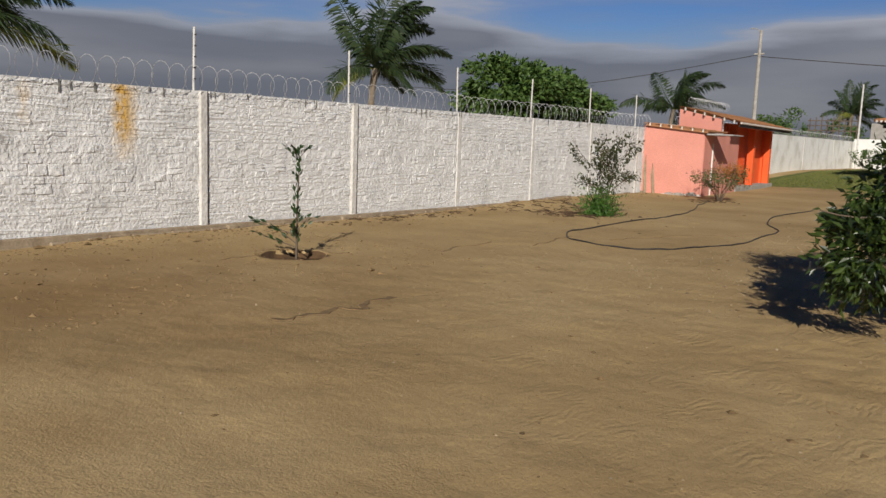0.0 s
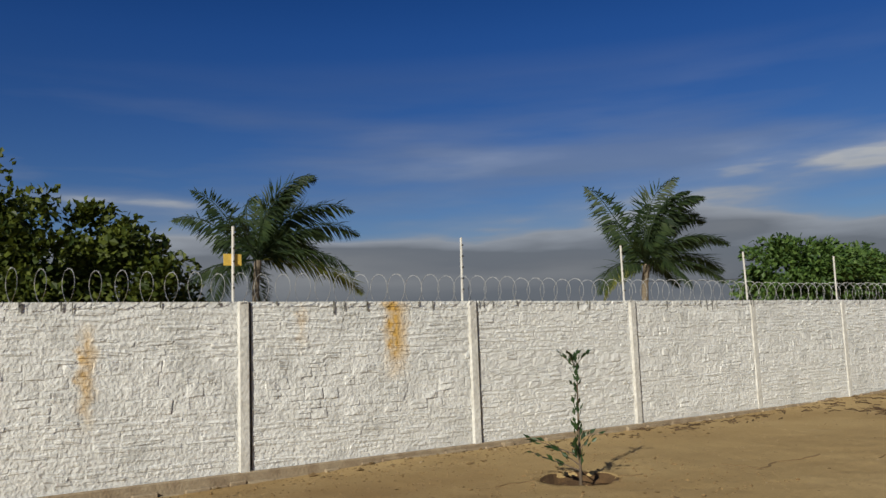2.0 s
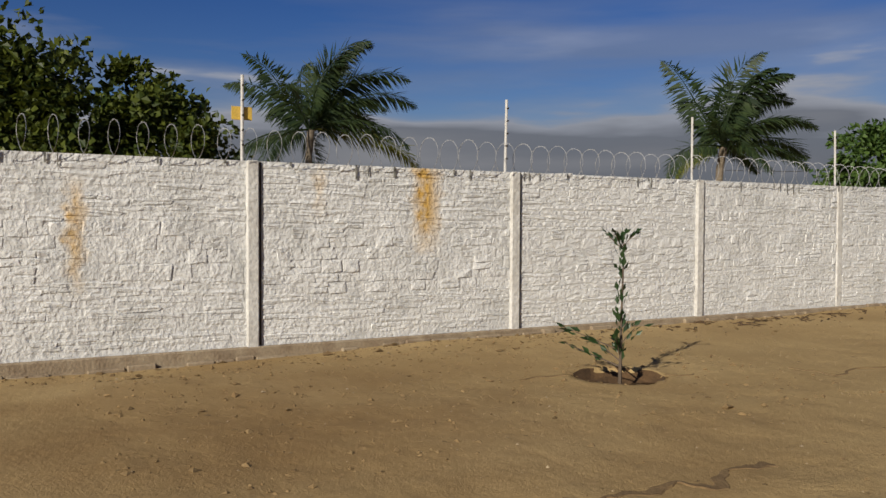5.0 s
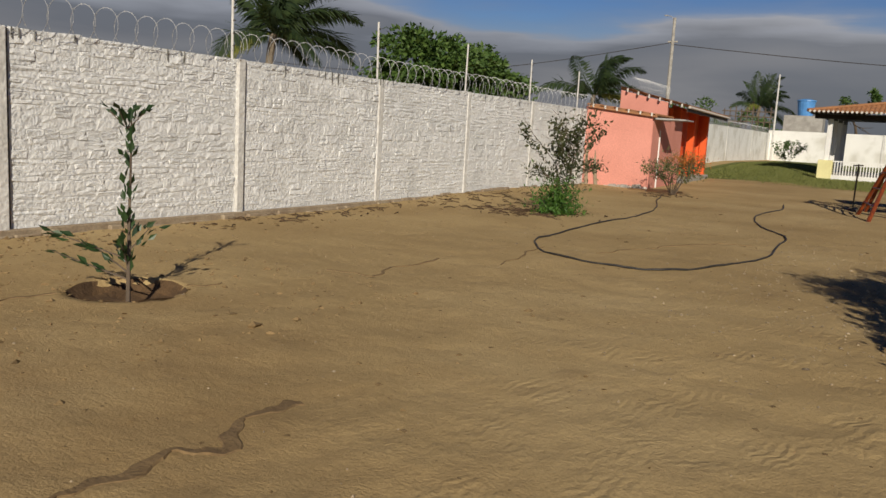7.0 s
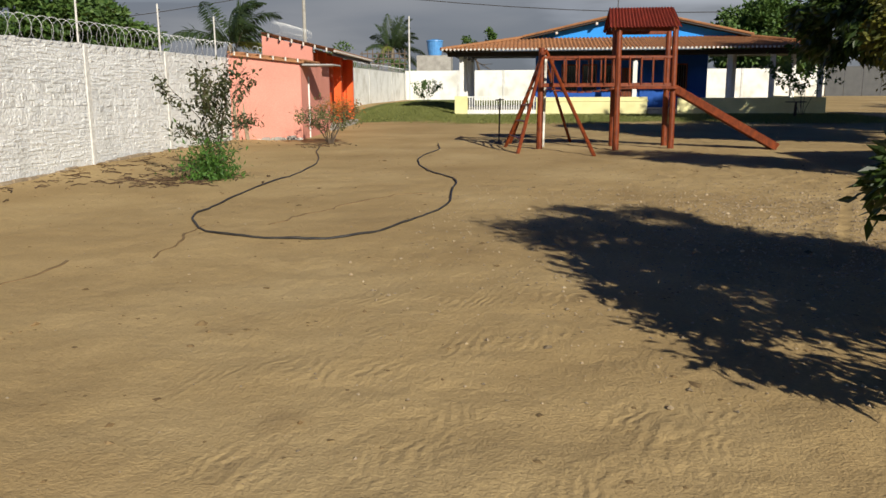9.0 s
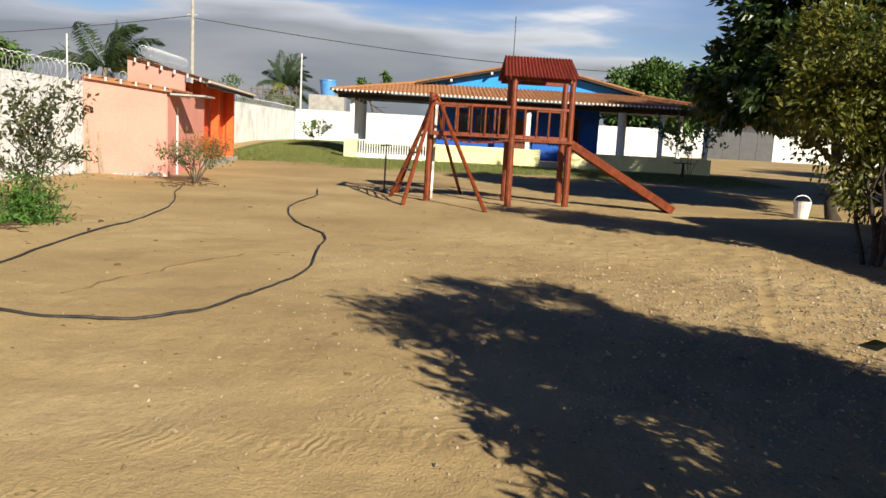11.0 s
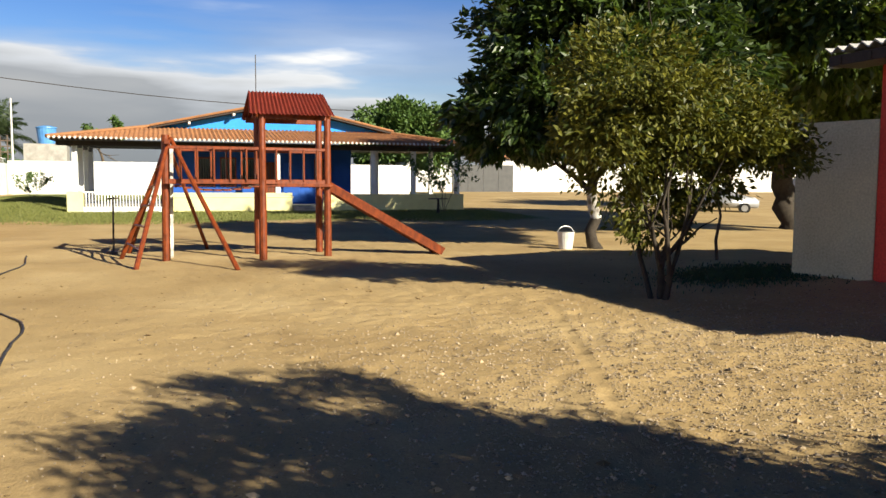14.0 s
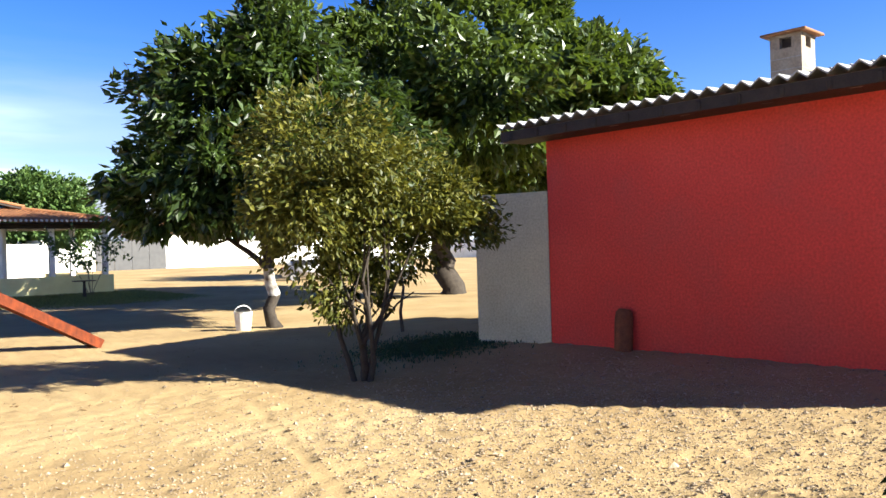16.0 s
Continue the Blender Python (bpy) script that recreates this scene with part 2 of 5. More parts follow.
METAL_DARK = mat("dark_iron", (0.06, 0.06, 0.06), (0.10, 0.08, 0.06), 10, 0.6, 0.2, 60, metal=0.4)
GLASS_DARK = mat("dark_window", (0.012, 0.013, 0.016), None, 5, 0.12, 0.0, spec=0.5)
FOOTING = mat("sandy_mortar", (0.36, 0.29, 0.20), (0.24, 0.18, 0.12), 5, 0.95, 0.6, 30)
CONCRETE = mat("bare_concrete", (0.40, 0.38, 0.34), (0.28, 0.26, 0.23), 2.5, 0.9, 0.4, 30)
GATE_GREY = mat("grey_gate_sheet", (0.085, 0.085, 0.085), (0.065, 0.065, 0.067), 2, 0.6, 0.1, 30)
TANK_BLUE = mat("blue_plastic_tank", (0.10, 0.30, 0.62), (0.08, 0.24, 0.52), 3, 0.4, 0.1, 30)
HOSE = mat("black_hose_rubber", (0.018, 0.018, 0.02), (0.05, 0.045, 0.04), 8, 0.5, 0.2, 80)
BARK = mat("grey_brown_bark", (0.16, 0.12, 0.085), (0.085, 0.062, 0.045), 8, 0.9, 0.8, 30, stretch=(1, 1, 0.35))
DARK_BARK = mat("dark_thin_bark", (0.06, 0.048, 0.036), (0.035, 0.027, 0.02), 8, 0.9, 0.5, 30)
PALE_BARK = mat("flaking_lime_washed_bark", (0.74, 0.71, 0.64), (0.10, 0.075, 0.055), 5, 0.9, 0.5, 30)
PALM_BARK = mat("ringed_palm_bark", (0.24, 0.20, 0.15), (0.14, 0.11, 0.08), 6, 0.9, 0.6, 20, stretch=(1, 1, 5))
TWIG = mat("dry_twig", (0.10, 0.06, 0.035), (0.055, 0.035, 0.02), 12, 0.9, 0.2, 60)
DAMP_SAND = mat("damp_sand", (0.165, 0.105, 0.050), (0.22, 0.145, 0.07), 6, 0.95, 0.5, 40)
SOIL = mat("damp_dug_soil", (0.13, 0.075, 0.035), (0.085, 0.05, 0.025), 6, 0.95, 0.7, 40)
PLASTIC = mat("white_bucket_plastic", (0.74, 0.73, 0.68), (0.60, 0.57, 0.50), 6, 0.45, 0.1, 60)
CAR_PAINT = mat("silver_car_paint", (0.45, 0.46, 0.47), (0.40, 0.41, 0.42), 3, 0.3, 0.0, metal=0.5, spec=0.5)
RUBBER = mat("tyre_rubber", (0.02, 0.02, 0.02), None, 5, 0.8, 0.2)
BRICK_RAW = mat("raw_brick", (0.36, 0.30, 0.23), (0.27, 0.21, 0.15), 5, 0.9, 0.4, 30, rand=0.15)
PEBBLE = mat("small_stones", (0.48, 0.38, 0.26), (0.32, 0.24, 0.15), 6, 0.9, 0.3, 60, rand=0.6)
LITTER = mat("dry_leaf_litter", (0.16, 0.10, 0.045), (0.25, 0.17, 0.08), 10, 0.9, 0.2, 60, rand=0.4)
BIG_LEAF = leafy("sunlit_broad_leaf", (0.014, 0.028, 0.007), (0.085, 0.125, 0.022), (0.22, 0.32, 0.03), 0.4, 0.4)
TREE_LEAF = leafy("glossy_dark_leaf", (0.008, 0.018, 0.006), (0.055, 0.088, 0.017), (0.15, 0.24, 0.025), 0.36, 0.45)
BUSH_LEAF = leafy("olive_small_leaf", (0.028, 0.040, 0.007), (0.135, 0.13, 0.018), (0.28, 0.27, 0.03), 0.5, 0.25)
CLIMBER_LEAF = leafy("climber_leaf", (0.020, 0.036, 0.008), (0.095, 0.115, 0.018), (0.20, 0.24, 0.03), 0.5, 0.25)
YOUNG_LEAF = leafy("young_leaf", (0.014, 0.034, 0.012), (0.036, 0.072, 0.022), (0.08, 0.16, 0.03))
SHRUB_LEAF = leafy("dusky_shrub_leaf", (0.022, 0.036, 0.012), (0.075, 0.075, 0.026), (0.14, 0.14, 0.03), 0.5)
WEED_LEAF = leafy("bright_weed_leaf", (0.03, 0.085, 0.012), (0.075, 0.16, 0.022), (0.14, 0.28, 0.03), 0.6)
DULL_LEAF = leafy("dusty_twiggy_leaf", (0.09, 0.11, 0.045), (0.17, 0.16, 0.06), (0.18, 0.2, 0.05), 0.7)
RUSSET_LEAF = leafy("russet_leaf", (0.40, 0.12, 0.02), (0.30, 0.16, 0.04), (0.4, 0.15, 0.03), 0.6)
PALM_LEAF = leafy("palm_leaflet", (0.012, 0.026, 0.012), (0.040, 0.062, 0.020), (0.14, 0.2, 0.04), 0.55, 0.25)
PALM_YELLOW = leafy("yellowing_palm_leaflet", (0.10, 0.13, 0.02), (0.17, 0.17, 0.03), (0.25, 0.26, 0.04), 0.45, 0.5)
FAR_LEAF = leafy("far_tree_leaf", (0.03, 0.07, 0.015), (0.09, 0.15, 0.03), (0.14, 0.25, 0.04), 0.6)
GRASS = leafy("lawn_blade", (0.09, 0.11, 0.025), (0.20, 0.20, 0.055), (0.18, 0.24, 0.04), 0.6)

# ---- shaping helpers ----


def to_mesh(name, bm, material, smooth=False):
    me = bpy.data.meshes.new(name)
    bm.normal_update()
    bm.to_mesh(me)
    bm.free()
    me.materials.append(material)
    if smooth:
        me.shade_smooth()
    return me


def part(name, bm, material, parent=None, label="", smooth=False):
    """One mesh object from a bmesh or a mesh, under a thing or a part."""
    me = bm if isinstance(bm, bpy.types.Mesh) else to_mesh(name, bm, material, smooth)
    ob = new(name, me)
    if parent:
        ob.parent = parent
    if label:
        ob["label"] = label
    return ob


def thing(name, place, label, category, group="", kind="", turn=0.0):
    """An Empty at the base of a thing."""
    ob = new(name)
    ob.empty_display_size = 0.1
    ob.matrix_basis = pose(*place, 0, 0, turn)
    return tagged(ob, label, category, group, kind)


def box(bm, x0, x1, y0, y1, z0, z1, bevel=0.0):
    vs = [bm.verts.new((x, y, z)) for z in (z0, z1) for x, y in ((x0, y0), (x1, y0), (x1, y1), (x0, y1))]
    fs = [bm.faces.new([vs[i] for i in f]) for f in ((3, 2, 1, 0), (4, 5, 6, 7), (0, 1, 5, 4), (1, 2, 6, 5), (2, 3, 7, 6), (3, 0, 4, 7))]
    if bevel:
        es = {e for f in fs for e in f.edges}
        bmesh.ops.bevel(bm, geom=list(es), offset=bevel, segments=1, affect="EDGES")
    return bm


def bx(*a, bevel=0.0):
    return box(bmesh.new(), *a, bevel=bevel)


def tube(bm, pts, radii, sides=8, cap=True):
    """A tapering tube along points."""
    pts = [Vector(p) for p in pts]
    rings = []
    ref = Vector((0.31, 0.17, 0.93)).normalized()
    for i, p in enumerate(pts):
        d = (pts[min(i + 1, len(pts) - 1)] - pts[max(i - 1, 0)]).normalized()
        u = d.cross(ref if abs(d.dot(ref)) < 0.95 else Vector((1, 0, 0))).normalized()
        v = d.cross(u)
        r = radii[i] if isinstance(radii, (list, tuple)) else radii
        rings.append([bm.verts.new(p + (u * math.cos(a) + v * math.sin(a)) * r) for a in (2 * math.pi * k / sides for k in range(sides))])
    for a, b in zip(rings, rings[1:]):
        for k in range(sides):
            bm.faces.new((a[k], a[(k + 1) % sides], b[(k + 1) % sides], b[k]))
    if cap:
        bm.faces.new(rings[0])
        bm.faces.new(list(reversed(rings[-1])))
    return bm


def tb(pts, radii, sides=8):
    return tube(bmesh.new(), pts, radii, sides)


def beam(bm, a, b, w, h, bevel=0.0):
    """A squared timber from a to b, w wide across and h deep."""
    a, b = Vector(a), Vector(b)
    d = (b - a).normalized()
    up = Vector((0, 0, 1)) if abs(d.z) < 0.95 else Vector((0, 1, 0))
    u = d.cross(up).normalized()
    v = u.cross(d)
    vs = [bm.verts.new(p + u * i * w / 2 + v * j * h / 2) for p in (a, b) for i, j in ((-1, -1), (1, -1), (1, 1), (-1, 1))]
    fs = [bm.faces.new([vs[i] for i in f]) for f in ((3, 2, 1, 0), (4, 5, 6, 7), (0, 1, 5, 4), (1, 2, 6, 5), (2, 3, 7, 6), (3, 0, 4, 7))]
    if bevel:
        bmesh.ops.bevel(bm, geom=list({e for f in fs for e in f.edges}), offset=bevel, segments=1, affect="EDGES")
    return bm


def bb(a, b, w, h, bevel=0.01):
    return beam(bmesh.new(), a, b, w, h, bevel)


def leaf_mesh(name, centres, size, rng, material, aspect=0.45, droop=0.35, out=None, outward=0.5):
    """Many leaves, each a folded pointed blade at a place of its own. out: the ways in which the leaves tend to face."""
    n = len(centres)
    c = np.asarray(centres)
    d = rng.normal(size=(n, 3))
    if out is not None:
        d = d * (1 - outward) + np.asarray(out) * outward * 1.6
    d[:, 2] -= droop
    d /= np.linalg.norm(d, axis=1)[:, None] + 1e-9
    s = rng.normal(size=(n, 3))
    s[:, 2] *= 0.6
    s -= (s * d).sum(1)[:, None] * d
    s /= np.linalg.norm(s, axis=1)[:, None] + 1e-9
    nn = np.cross(d, s)
    L = size * rng.uniform(0.65, 1.25, n)[:, None]
    W = L * aspect
    v = np.stack([c, c + d * L * 0.45 + s * W * 0.5 + nn * W * 0.16, c + d * L, c + d * L * 0.45 - s * W * 0.5 + nn * W * 0.16], 1).reshape(-1, 3)
    i = np.arange(n)[:, None] * 4
    f = np.concatenate([i + np.array([[0, 1, 2]]), i + np.array([[0, 2, 3]])], 0)
    me = bpy.data.meshes.new(name)
    me.from_pydata(v.tolist(), [], f.tolist())
    me.materials.append(material)
    return me


def limbs(bm, rng, start, way, length, radius, levels, spread, tips, sides=6, rise=0.15):
    """Branches that fork and taper; the ends of the last ones go into tips."""
    p, d = Vector(start), Vector(way).normalized()
    pts, rad = [p.copy()], [radius]
    steps = 4
    for k in range(steps):
        d = (d + Vector(rng.normal(size=3)) * 0.13 + Vector((0, 0, rise * 0.25))).normalized()
        p = p + d * length / steps
        pts.append(p.copy())
        rad.append(radius * (1 - 0.45 * (k + 1) / steps))
        if levels <= 1:
            tips.append(p.copy())
    tube(bm, pts, rad, sides)
    if levels <= 0:
        return
    for k in range(int(rng.integers(2, 4))):
        w = (d + Vector(rng.normal(size=3)) * spread).normalized()
        limbs(bm, rng, pts[-1] if k else pts[-2], w, length * rng.uniform(0.62, 0.85), rad[-1] * 0.8, levels - 1, spread, tips, max(4, sides - 1), rise)


def crown_points(rng, blobs, n, shell=0.55, lump=110):
    """Places of leaves in clumps over and in uneven lobes (centre, radii), with gaps between the clumps."""
    pts, outs = [], []
    vol = np.array([b[1][0] * b[1][1] + b[1][1] * b[1][2] + b[1][0] * b[1][2] for b in blobs])
    for (c, r), share in zip(blobs, vol / vol.sum()):
        m = int(n * share)
        clumps = max(8, m // lump)
        u = rng.normal(size=(clumps, 3))
        u /= np.linalg.norm(u, axis=1)[:, None]
        rad = 1 - (1 - shell) * rng.random(clumps)[:, None] ** 1.6
        rad = rad * (1 + (0.10 if lump < 150 else 0.14) * rng.normal(size=(clumps, 1)))
        cc = np.array(c) + u * rad * np.array(r)
        k = rng.integers(0, clumps, m)
        sz = (0.105 * float(np.mean(r)) + 0.07) * rng.uniform(0.6, 1.35, (clumps, 1))[k]
        q = cc[k] + np.clip(rng.normal(size=(m, 3)), -1.7, 1.7) * sz * np.array([1, 1, 0.75])
        pts.append(q)
        outs.append(u[k])
    return np.concatenate(pts), np.concatenate(outs)


# ---- ground ----


def ground_z(x, y):
    """The lie of the sand: level by the boundary wall, a low bank by the red building, a rise towards the far lawn."""
    s = lambda a, b, v: (lambda q: q * q * (3 - 2 * q))(min(1.0, max(0.0, (v - a) / (b - a))))
    z = 0.17 * s(4.5, 8.0, x) * s(6, 12, y) * (1 - s(19.0, 26.0, y))
    z += 0.14 * s(38, 50, y)
    west = s(-6.6, -9.5, x)
    z += 0.46 * (west * s(41, 60, y) + (1 - west) * s(61, 80, y))
    z += s(-9.8, -11.6, x) * (-0.05 - 0.08 * s(8, 3, y) + 0.14 * s(14, 22, y)) * (1 - s(24, 40, y))
    return z


def steps_to(lines):
    out = [lines[0][0]]
    for a, b, d in lines:
        n = max(1, round((b - a) / d))
        out += [a + (b - a) * (k + 1) / n for k in range(n)]
    return out


xs = steps_to([(-900, -60, 120), (-60, -14, 4), (-14, -9, 0.35), (-9, 8.5, 0.065), (8.5, 20, 0.5), (20, 60, 4), (60, 900, 120)])
ys = steps_to([(-300, -20, 70), (-20, 2, 1.0), (2, 20, 0.065), (20, 32, 0.25), (32, 60, 0.7), (60, 120, 6), (120, 1500, 150)])
TRACK_A, TRACK_B = Vector((2.5, 18.0, 0)), Vector((0.2, 12.0, 0))


def off_track(x, y):
    """Metres from the wheel track that crosses the gravel."""
    d = TRACK_B - TRACK_A
    q = min(1.0, max(0.0, (Vector((x, y, 0)) - TRACK_A).dot(d) / d.length_squared))
    return (TRACK_A + d * q - Vector((x, y, 0))).length


BASIN = (-8.06, 7.46, 0.50)


def surface_z(x, y):
    """The sand itself: hummocks, footprints, combed wheel marks, a wheel track and the basin round the sapling."""
    z = ground_z(x, y)
    if -14 < x < 20 and 0 < y < 40:
        v = Vector((x, y, 0.0))
        z += 0.030 * noise.noise(v * 0.5) + 0.014 * noise.noise(v * 2.1 + Vector((3, 1, 0)))
        rough = 0.45 + 1.15 * min(1, max(0, (x + 3.0) / 4)) if y > 6 else 0.5
        z += rough * (0.013 * noise.noise(v * 5.5) + 0.006 * noise.noise(v * 10))
        foot = noise.noise(v * 3.3 + Vector((9, 4, 0)))
        if foot > 0.42:
            z -= 0.05 * (foot - 0.42) * rough
        if -6 < x < 4 and 3 < y < 16:
            w = max(0.0, noise.noise(v * 0.35 + Vector((7, 2, 0))) + 0.2) * min(1, x + 6, 4 - x, y - 3, 16 - y)
            z += 0.004 * w * math.sin((x * 1.05 - y * 0.22 + 0.55 * noise.noise(v * 0.7) + 0.012 * (y - 4) ** 2) * 24)
        if 11 < y < 19 and -1 < x < 4:
            d = off_track(x, y)
            z += 0.008 * max(0, 1 - abs(d - 0.10) / 0.07) - 0.008 * max(0, 1 - d / 0.08)
        d = math.hypot(x - BASIN[0], y - BASIN[1]) / BASIN[2]
        if d < 1.5:
            z += -0.17 * (1 - d ** 6) if d < 1 else 0.022 * (1.5 - d) * 2
    return z


verts = [(x, y, surface_z(x, y)) for y in ys for x in xs]
nx = len(xs)
faces = [(j * nx + i, j * nx + i + 1, (j + 1) * nx + i + 1, (j + 1) * nx + i) for j in range(len(ys) - 1) for i in range(nx - 1)]
me = bpy.data.meshes.new("ground")
me.from_pydata(verts, [], faces)
me.shade_smooth()


def sand_material():
    m = bpy.data.materials.new("trodden_sand")
    m.use_nodes = True
    t = m.node_tree
    n, l = t.nodes, t.links
    p = n["Principled BSDF"]
    p.inputs["Roughness"].default_value, p.inputs["Specular IOR Level"].default_value = 0.95, 0.15
    co = n.new("ShaderNodeTexCoord")

    def tex(scale, detail=6, rough=0.55):
        q = n.new("ShaderNodeTexNoise")
        q.inputs["Scale"].default_value, q.inputs["Detail"].default_value, q.inputs["Roughness"].default_value = scale, detail, rough
        l.new(co.outputs["Object"], q.inputs["Vector"])
        return q.outputs["Fac"]

    def ramp(v, stops):
        r = n.new("ShaderNodeValToRGB")
        while len(r.color_ramp.elements) < len(stops):
            r.color_ramp.elements.new(0.5)
        for e, (pos, c) in zip(r.color_ramp.elements, stops):
            e.position, e.color = pos, (*c, 1)
        l.new(v, r.inputs[0])
        return r.outputs[0]

    def mixc(f, a, b, mode="MIX"):
        q = n.new("ShaderNodeMix")
        q.data_type, q.blend_type = "RGBA", mode
        for k, v in (("Factor", f), ("A", a), ("B", b)):
            if isinstance(v, (int, float)):
                q.inputs[k].default_value = v
            else:
                l.new(v, q.inputs[k])
        return q.outputs["Result"]

    def mth(op, a, b, clamp=False):
        q = n.new("ShaderNodeMath")
        q.operation, q.use_clamp = op, clamp
        for k, v in enumerate((a, b)):
            if isinstance(v, (int, float)):
                q.inputs[k].default_value = v
            else:
                l.new(v, q.inputs[k])
        return q.outputs[0]

    base = ramp(tex(0.35), [(0.3, (0.325, 0.224, 0.104)), (0.5, (0.40, 0.284, 0.136)), (0.7, (0.47, 0.346, 0.176))])
    grain = ramp(tex(38, 5, 0.7), [(0.25, (0.80, 0.78, 0.75)), (0.5, (1.0, 1.0, 1.0)), (0.75, (1.14, 1.13, 1.10))])
    col = mixc(1.0, base, grain, "MULTIPLY")
    damp = ramp(tex(1.1, 8, 0.65), [(0.58, (0, 0, 0)), (0.72, (1, 1, 1))])
    damp2 = mth("MULTIPLY", damp, 0.38)
    dampc = n.new("ShaderNodeRGB")
    dampc.outputs[0].default_value = (0.185, 0.118, 0.058, 1)
    col = mixc(damp2, col, dampc.outputs[0])
    sp = n.new("ShaderNodeSeparateXYZ")
    l.new(co.outputs["Object"], sp.inputs[0])
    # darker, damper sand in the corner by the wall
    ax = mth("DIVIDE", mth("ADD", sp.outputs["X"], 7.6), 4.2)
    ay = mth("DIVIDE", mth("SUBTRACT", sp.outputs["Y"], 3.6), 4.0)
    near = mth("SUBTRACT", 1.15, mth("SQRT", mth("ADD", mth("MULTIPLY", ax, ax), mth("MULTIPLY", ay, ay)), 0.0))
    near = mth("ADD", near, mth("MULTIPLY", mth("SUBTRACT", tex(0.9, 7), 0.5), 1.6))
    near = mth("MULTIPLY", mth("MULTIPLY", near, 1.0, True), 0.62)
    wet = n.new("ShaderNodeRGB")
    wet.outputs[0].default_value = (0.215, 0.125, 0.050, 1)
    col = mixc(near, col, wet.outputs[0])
    # lawn beyond the sand
    wig = mth("MULTIPLY", mth("SUBTRACT", tex(0.25, 5), 0.5), 9.0)
    lawn = mth("ADD", mth("SUBTRACT", sp.outputs["Y"], 41.5), wig, False)
    lawn = mth("MULTIPLY", lawn, 0.6, True)
    side = mth("MULTIPLY", mth("SUBTRACT", 15.0, sp.outputs["X"]), 0.4, True)
    lawn = mth("MULTIPLY", lawn, side, True)
    past = mth("MULTIPLY", mth("SUBTRACT", sp.outputs["X"], -12.5), 40.0, True)
    grass = ramp(tex(3.0), [(0.3, (0.08, 0.105, 0.025)), (0.6, (0.14, 0.155, 0.04)), (0.75, (0.21, 0.18, 0.07))])
    col = mixc(mth("MULTIPLY", lawn, past), col, grass)
    l.new(col, p.inputs["Base Color"])
    b1, b2 = n.new("ShaderNodeBump"), n.new("ShaderNodeBump")
    b1.inputs["Strength"].default_value, b1.inputs["Distance"].default_value = 0.45, 0.028
    b2.inputs["Strength"].default_value, b2.inputs["Distance"].default_value = 0.55, 0.015
    l.new(tex(9, 6, 0.6), b1.inputs["Height"])
    l.new(tex(60, 4, 0.6), b2.inputs["Height"])
    # short curved rake and tyre marks, in patches
    turn = n.new("ShaderNodeMapping")
    turn.inputs["Rotation"].default_value = (0, 0, radians(12))
    l.new(co.outputs["Object"], turn.inputs[0])
    wave = n.new("ShaderNodeTexWave")
    for key, v in (("Scale", 4.0), ("Distortion", 30.0), ("Detail", 4.0), ("Detail Scale", 0.22), ("Detail Roughness", 0.6)):
        wave.inputs[key].default_value = v
    l.new(turn.outputs[0], wave.inputs["Vector"])
    patch = ramp(tex(1.7, 4, 0.6), [(0.50, (0, 0, 0)), (0.66, (1, 1, 1))])
    ex = mth("DIVIDE", mth("ADD", sp.outputs["X"], 1.8), 3.4)
    ey = mth("DIVIDE", mth("SUBTRACT", sp.outputs["Y"], 7.5), 5.0)
    zone = mth("MULTIPLY", mth("SUBTRACT", 1.1, mth("ADD", mth("MULTIPLY", ex, ex), mth("MULTIPLY", ey, ey))), 1.6, True)
    b3 = n.new("ShaderNodeBump")
    b3.inputs["Strength"].default_value, b3.inputs["Distance"].default_value = 0.34, 0.015
    l.new(mth("MULTIPLY", mth("MULTIPLY", wave.outputs["Fac"], patch), zone), b3.inputs["Height"])
    l.new(b1.outputs[0], b3.inputs["Normal"])
    l.new(b3.outputs[0], b2.inputs["Normal"])
    l.new(b2.outputs[0], p.inputs["Normal"])
    return m


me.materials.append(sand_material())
ground = tagged(new("ground", me), "bare trodden yellow-brown sand yard with a lawn beyond", "ground", kind="structure")

# ---- boundary wall of cast plates between posts ----
POSTS = [-7.75, -3.7, 0.35, 4.36, 8.56, 12.6, 16.6, 20.35, 24.1, 27.85]
POLES = [-7.85, -3.8, 0.25, 4.26, 8.47, 12.58, 16.69, 20.4, 24.2, 27.88]
FACE, TOP = -11.80, 2.53
bm = bx(-11.95, FACE, -14.0, 30.4, -0.4, TOP)
wall_west = tagged(part("wall_west", bm, WALL_WHITE), "white-painted wall of cast stone-pattern plates, mould-streaked top", "wall", kind="structure")
bm = bx(FACE, -11.73, -14.0, 29.9, -0.35, 0.05, bevel=0.02)
part("footing", bm, FOOTING, wall_west, "grey mortar footing, half covered by sand")
for y in POSTS:
    part("post", bx(FACE - 0.02, -11.745 if y < 14 else -11.776, y - 0.085, y + 0.075, -0.3, TOP + 0.006, bevel=0.014), POST_WHITE, wall_west)
    # near posts: a dark strip paints in the shadow on their far side
    if y < 14:
        part("post_shadow_strip", bx(FACE - 0.02, FACE + 0.026, y + 0.077, y + (0.112 if y < 6 else 0.102), 0.06, TOP - 0.01), INK, wall_west, "dark strip painting the shadow line beside the post")

frng = np.random.default_rng(19)
y = -2.0
while y < 29.4:
    w, h = float(frng.uniform(0.25, 0.5)), float(frng.uniform(-0.01, 0.07))
    part("footing_block", bx(-11.76, -11.73 + float(frng.uniform(0.02, 0.07)), y, y + w - 0.02, -0.3, h + ground_z(-11.7, y), bevel=0.015), FOOTING, wall_west)
    y += w

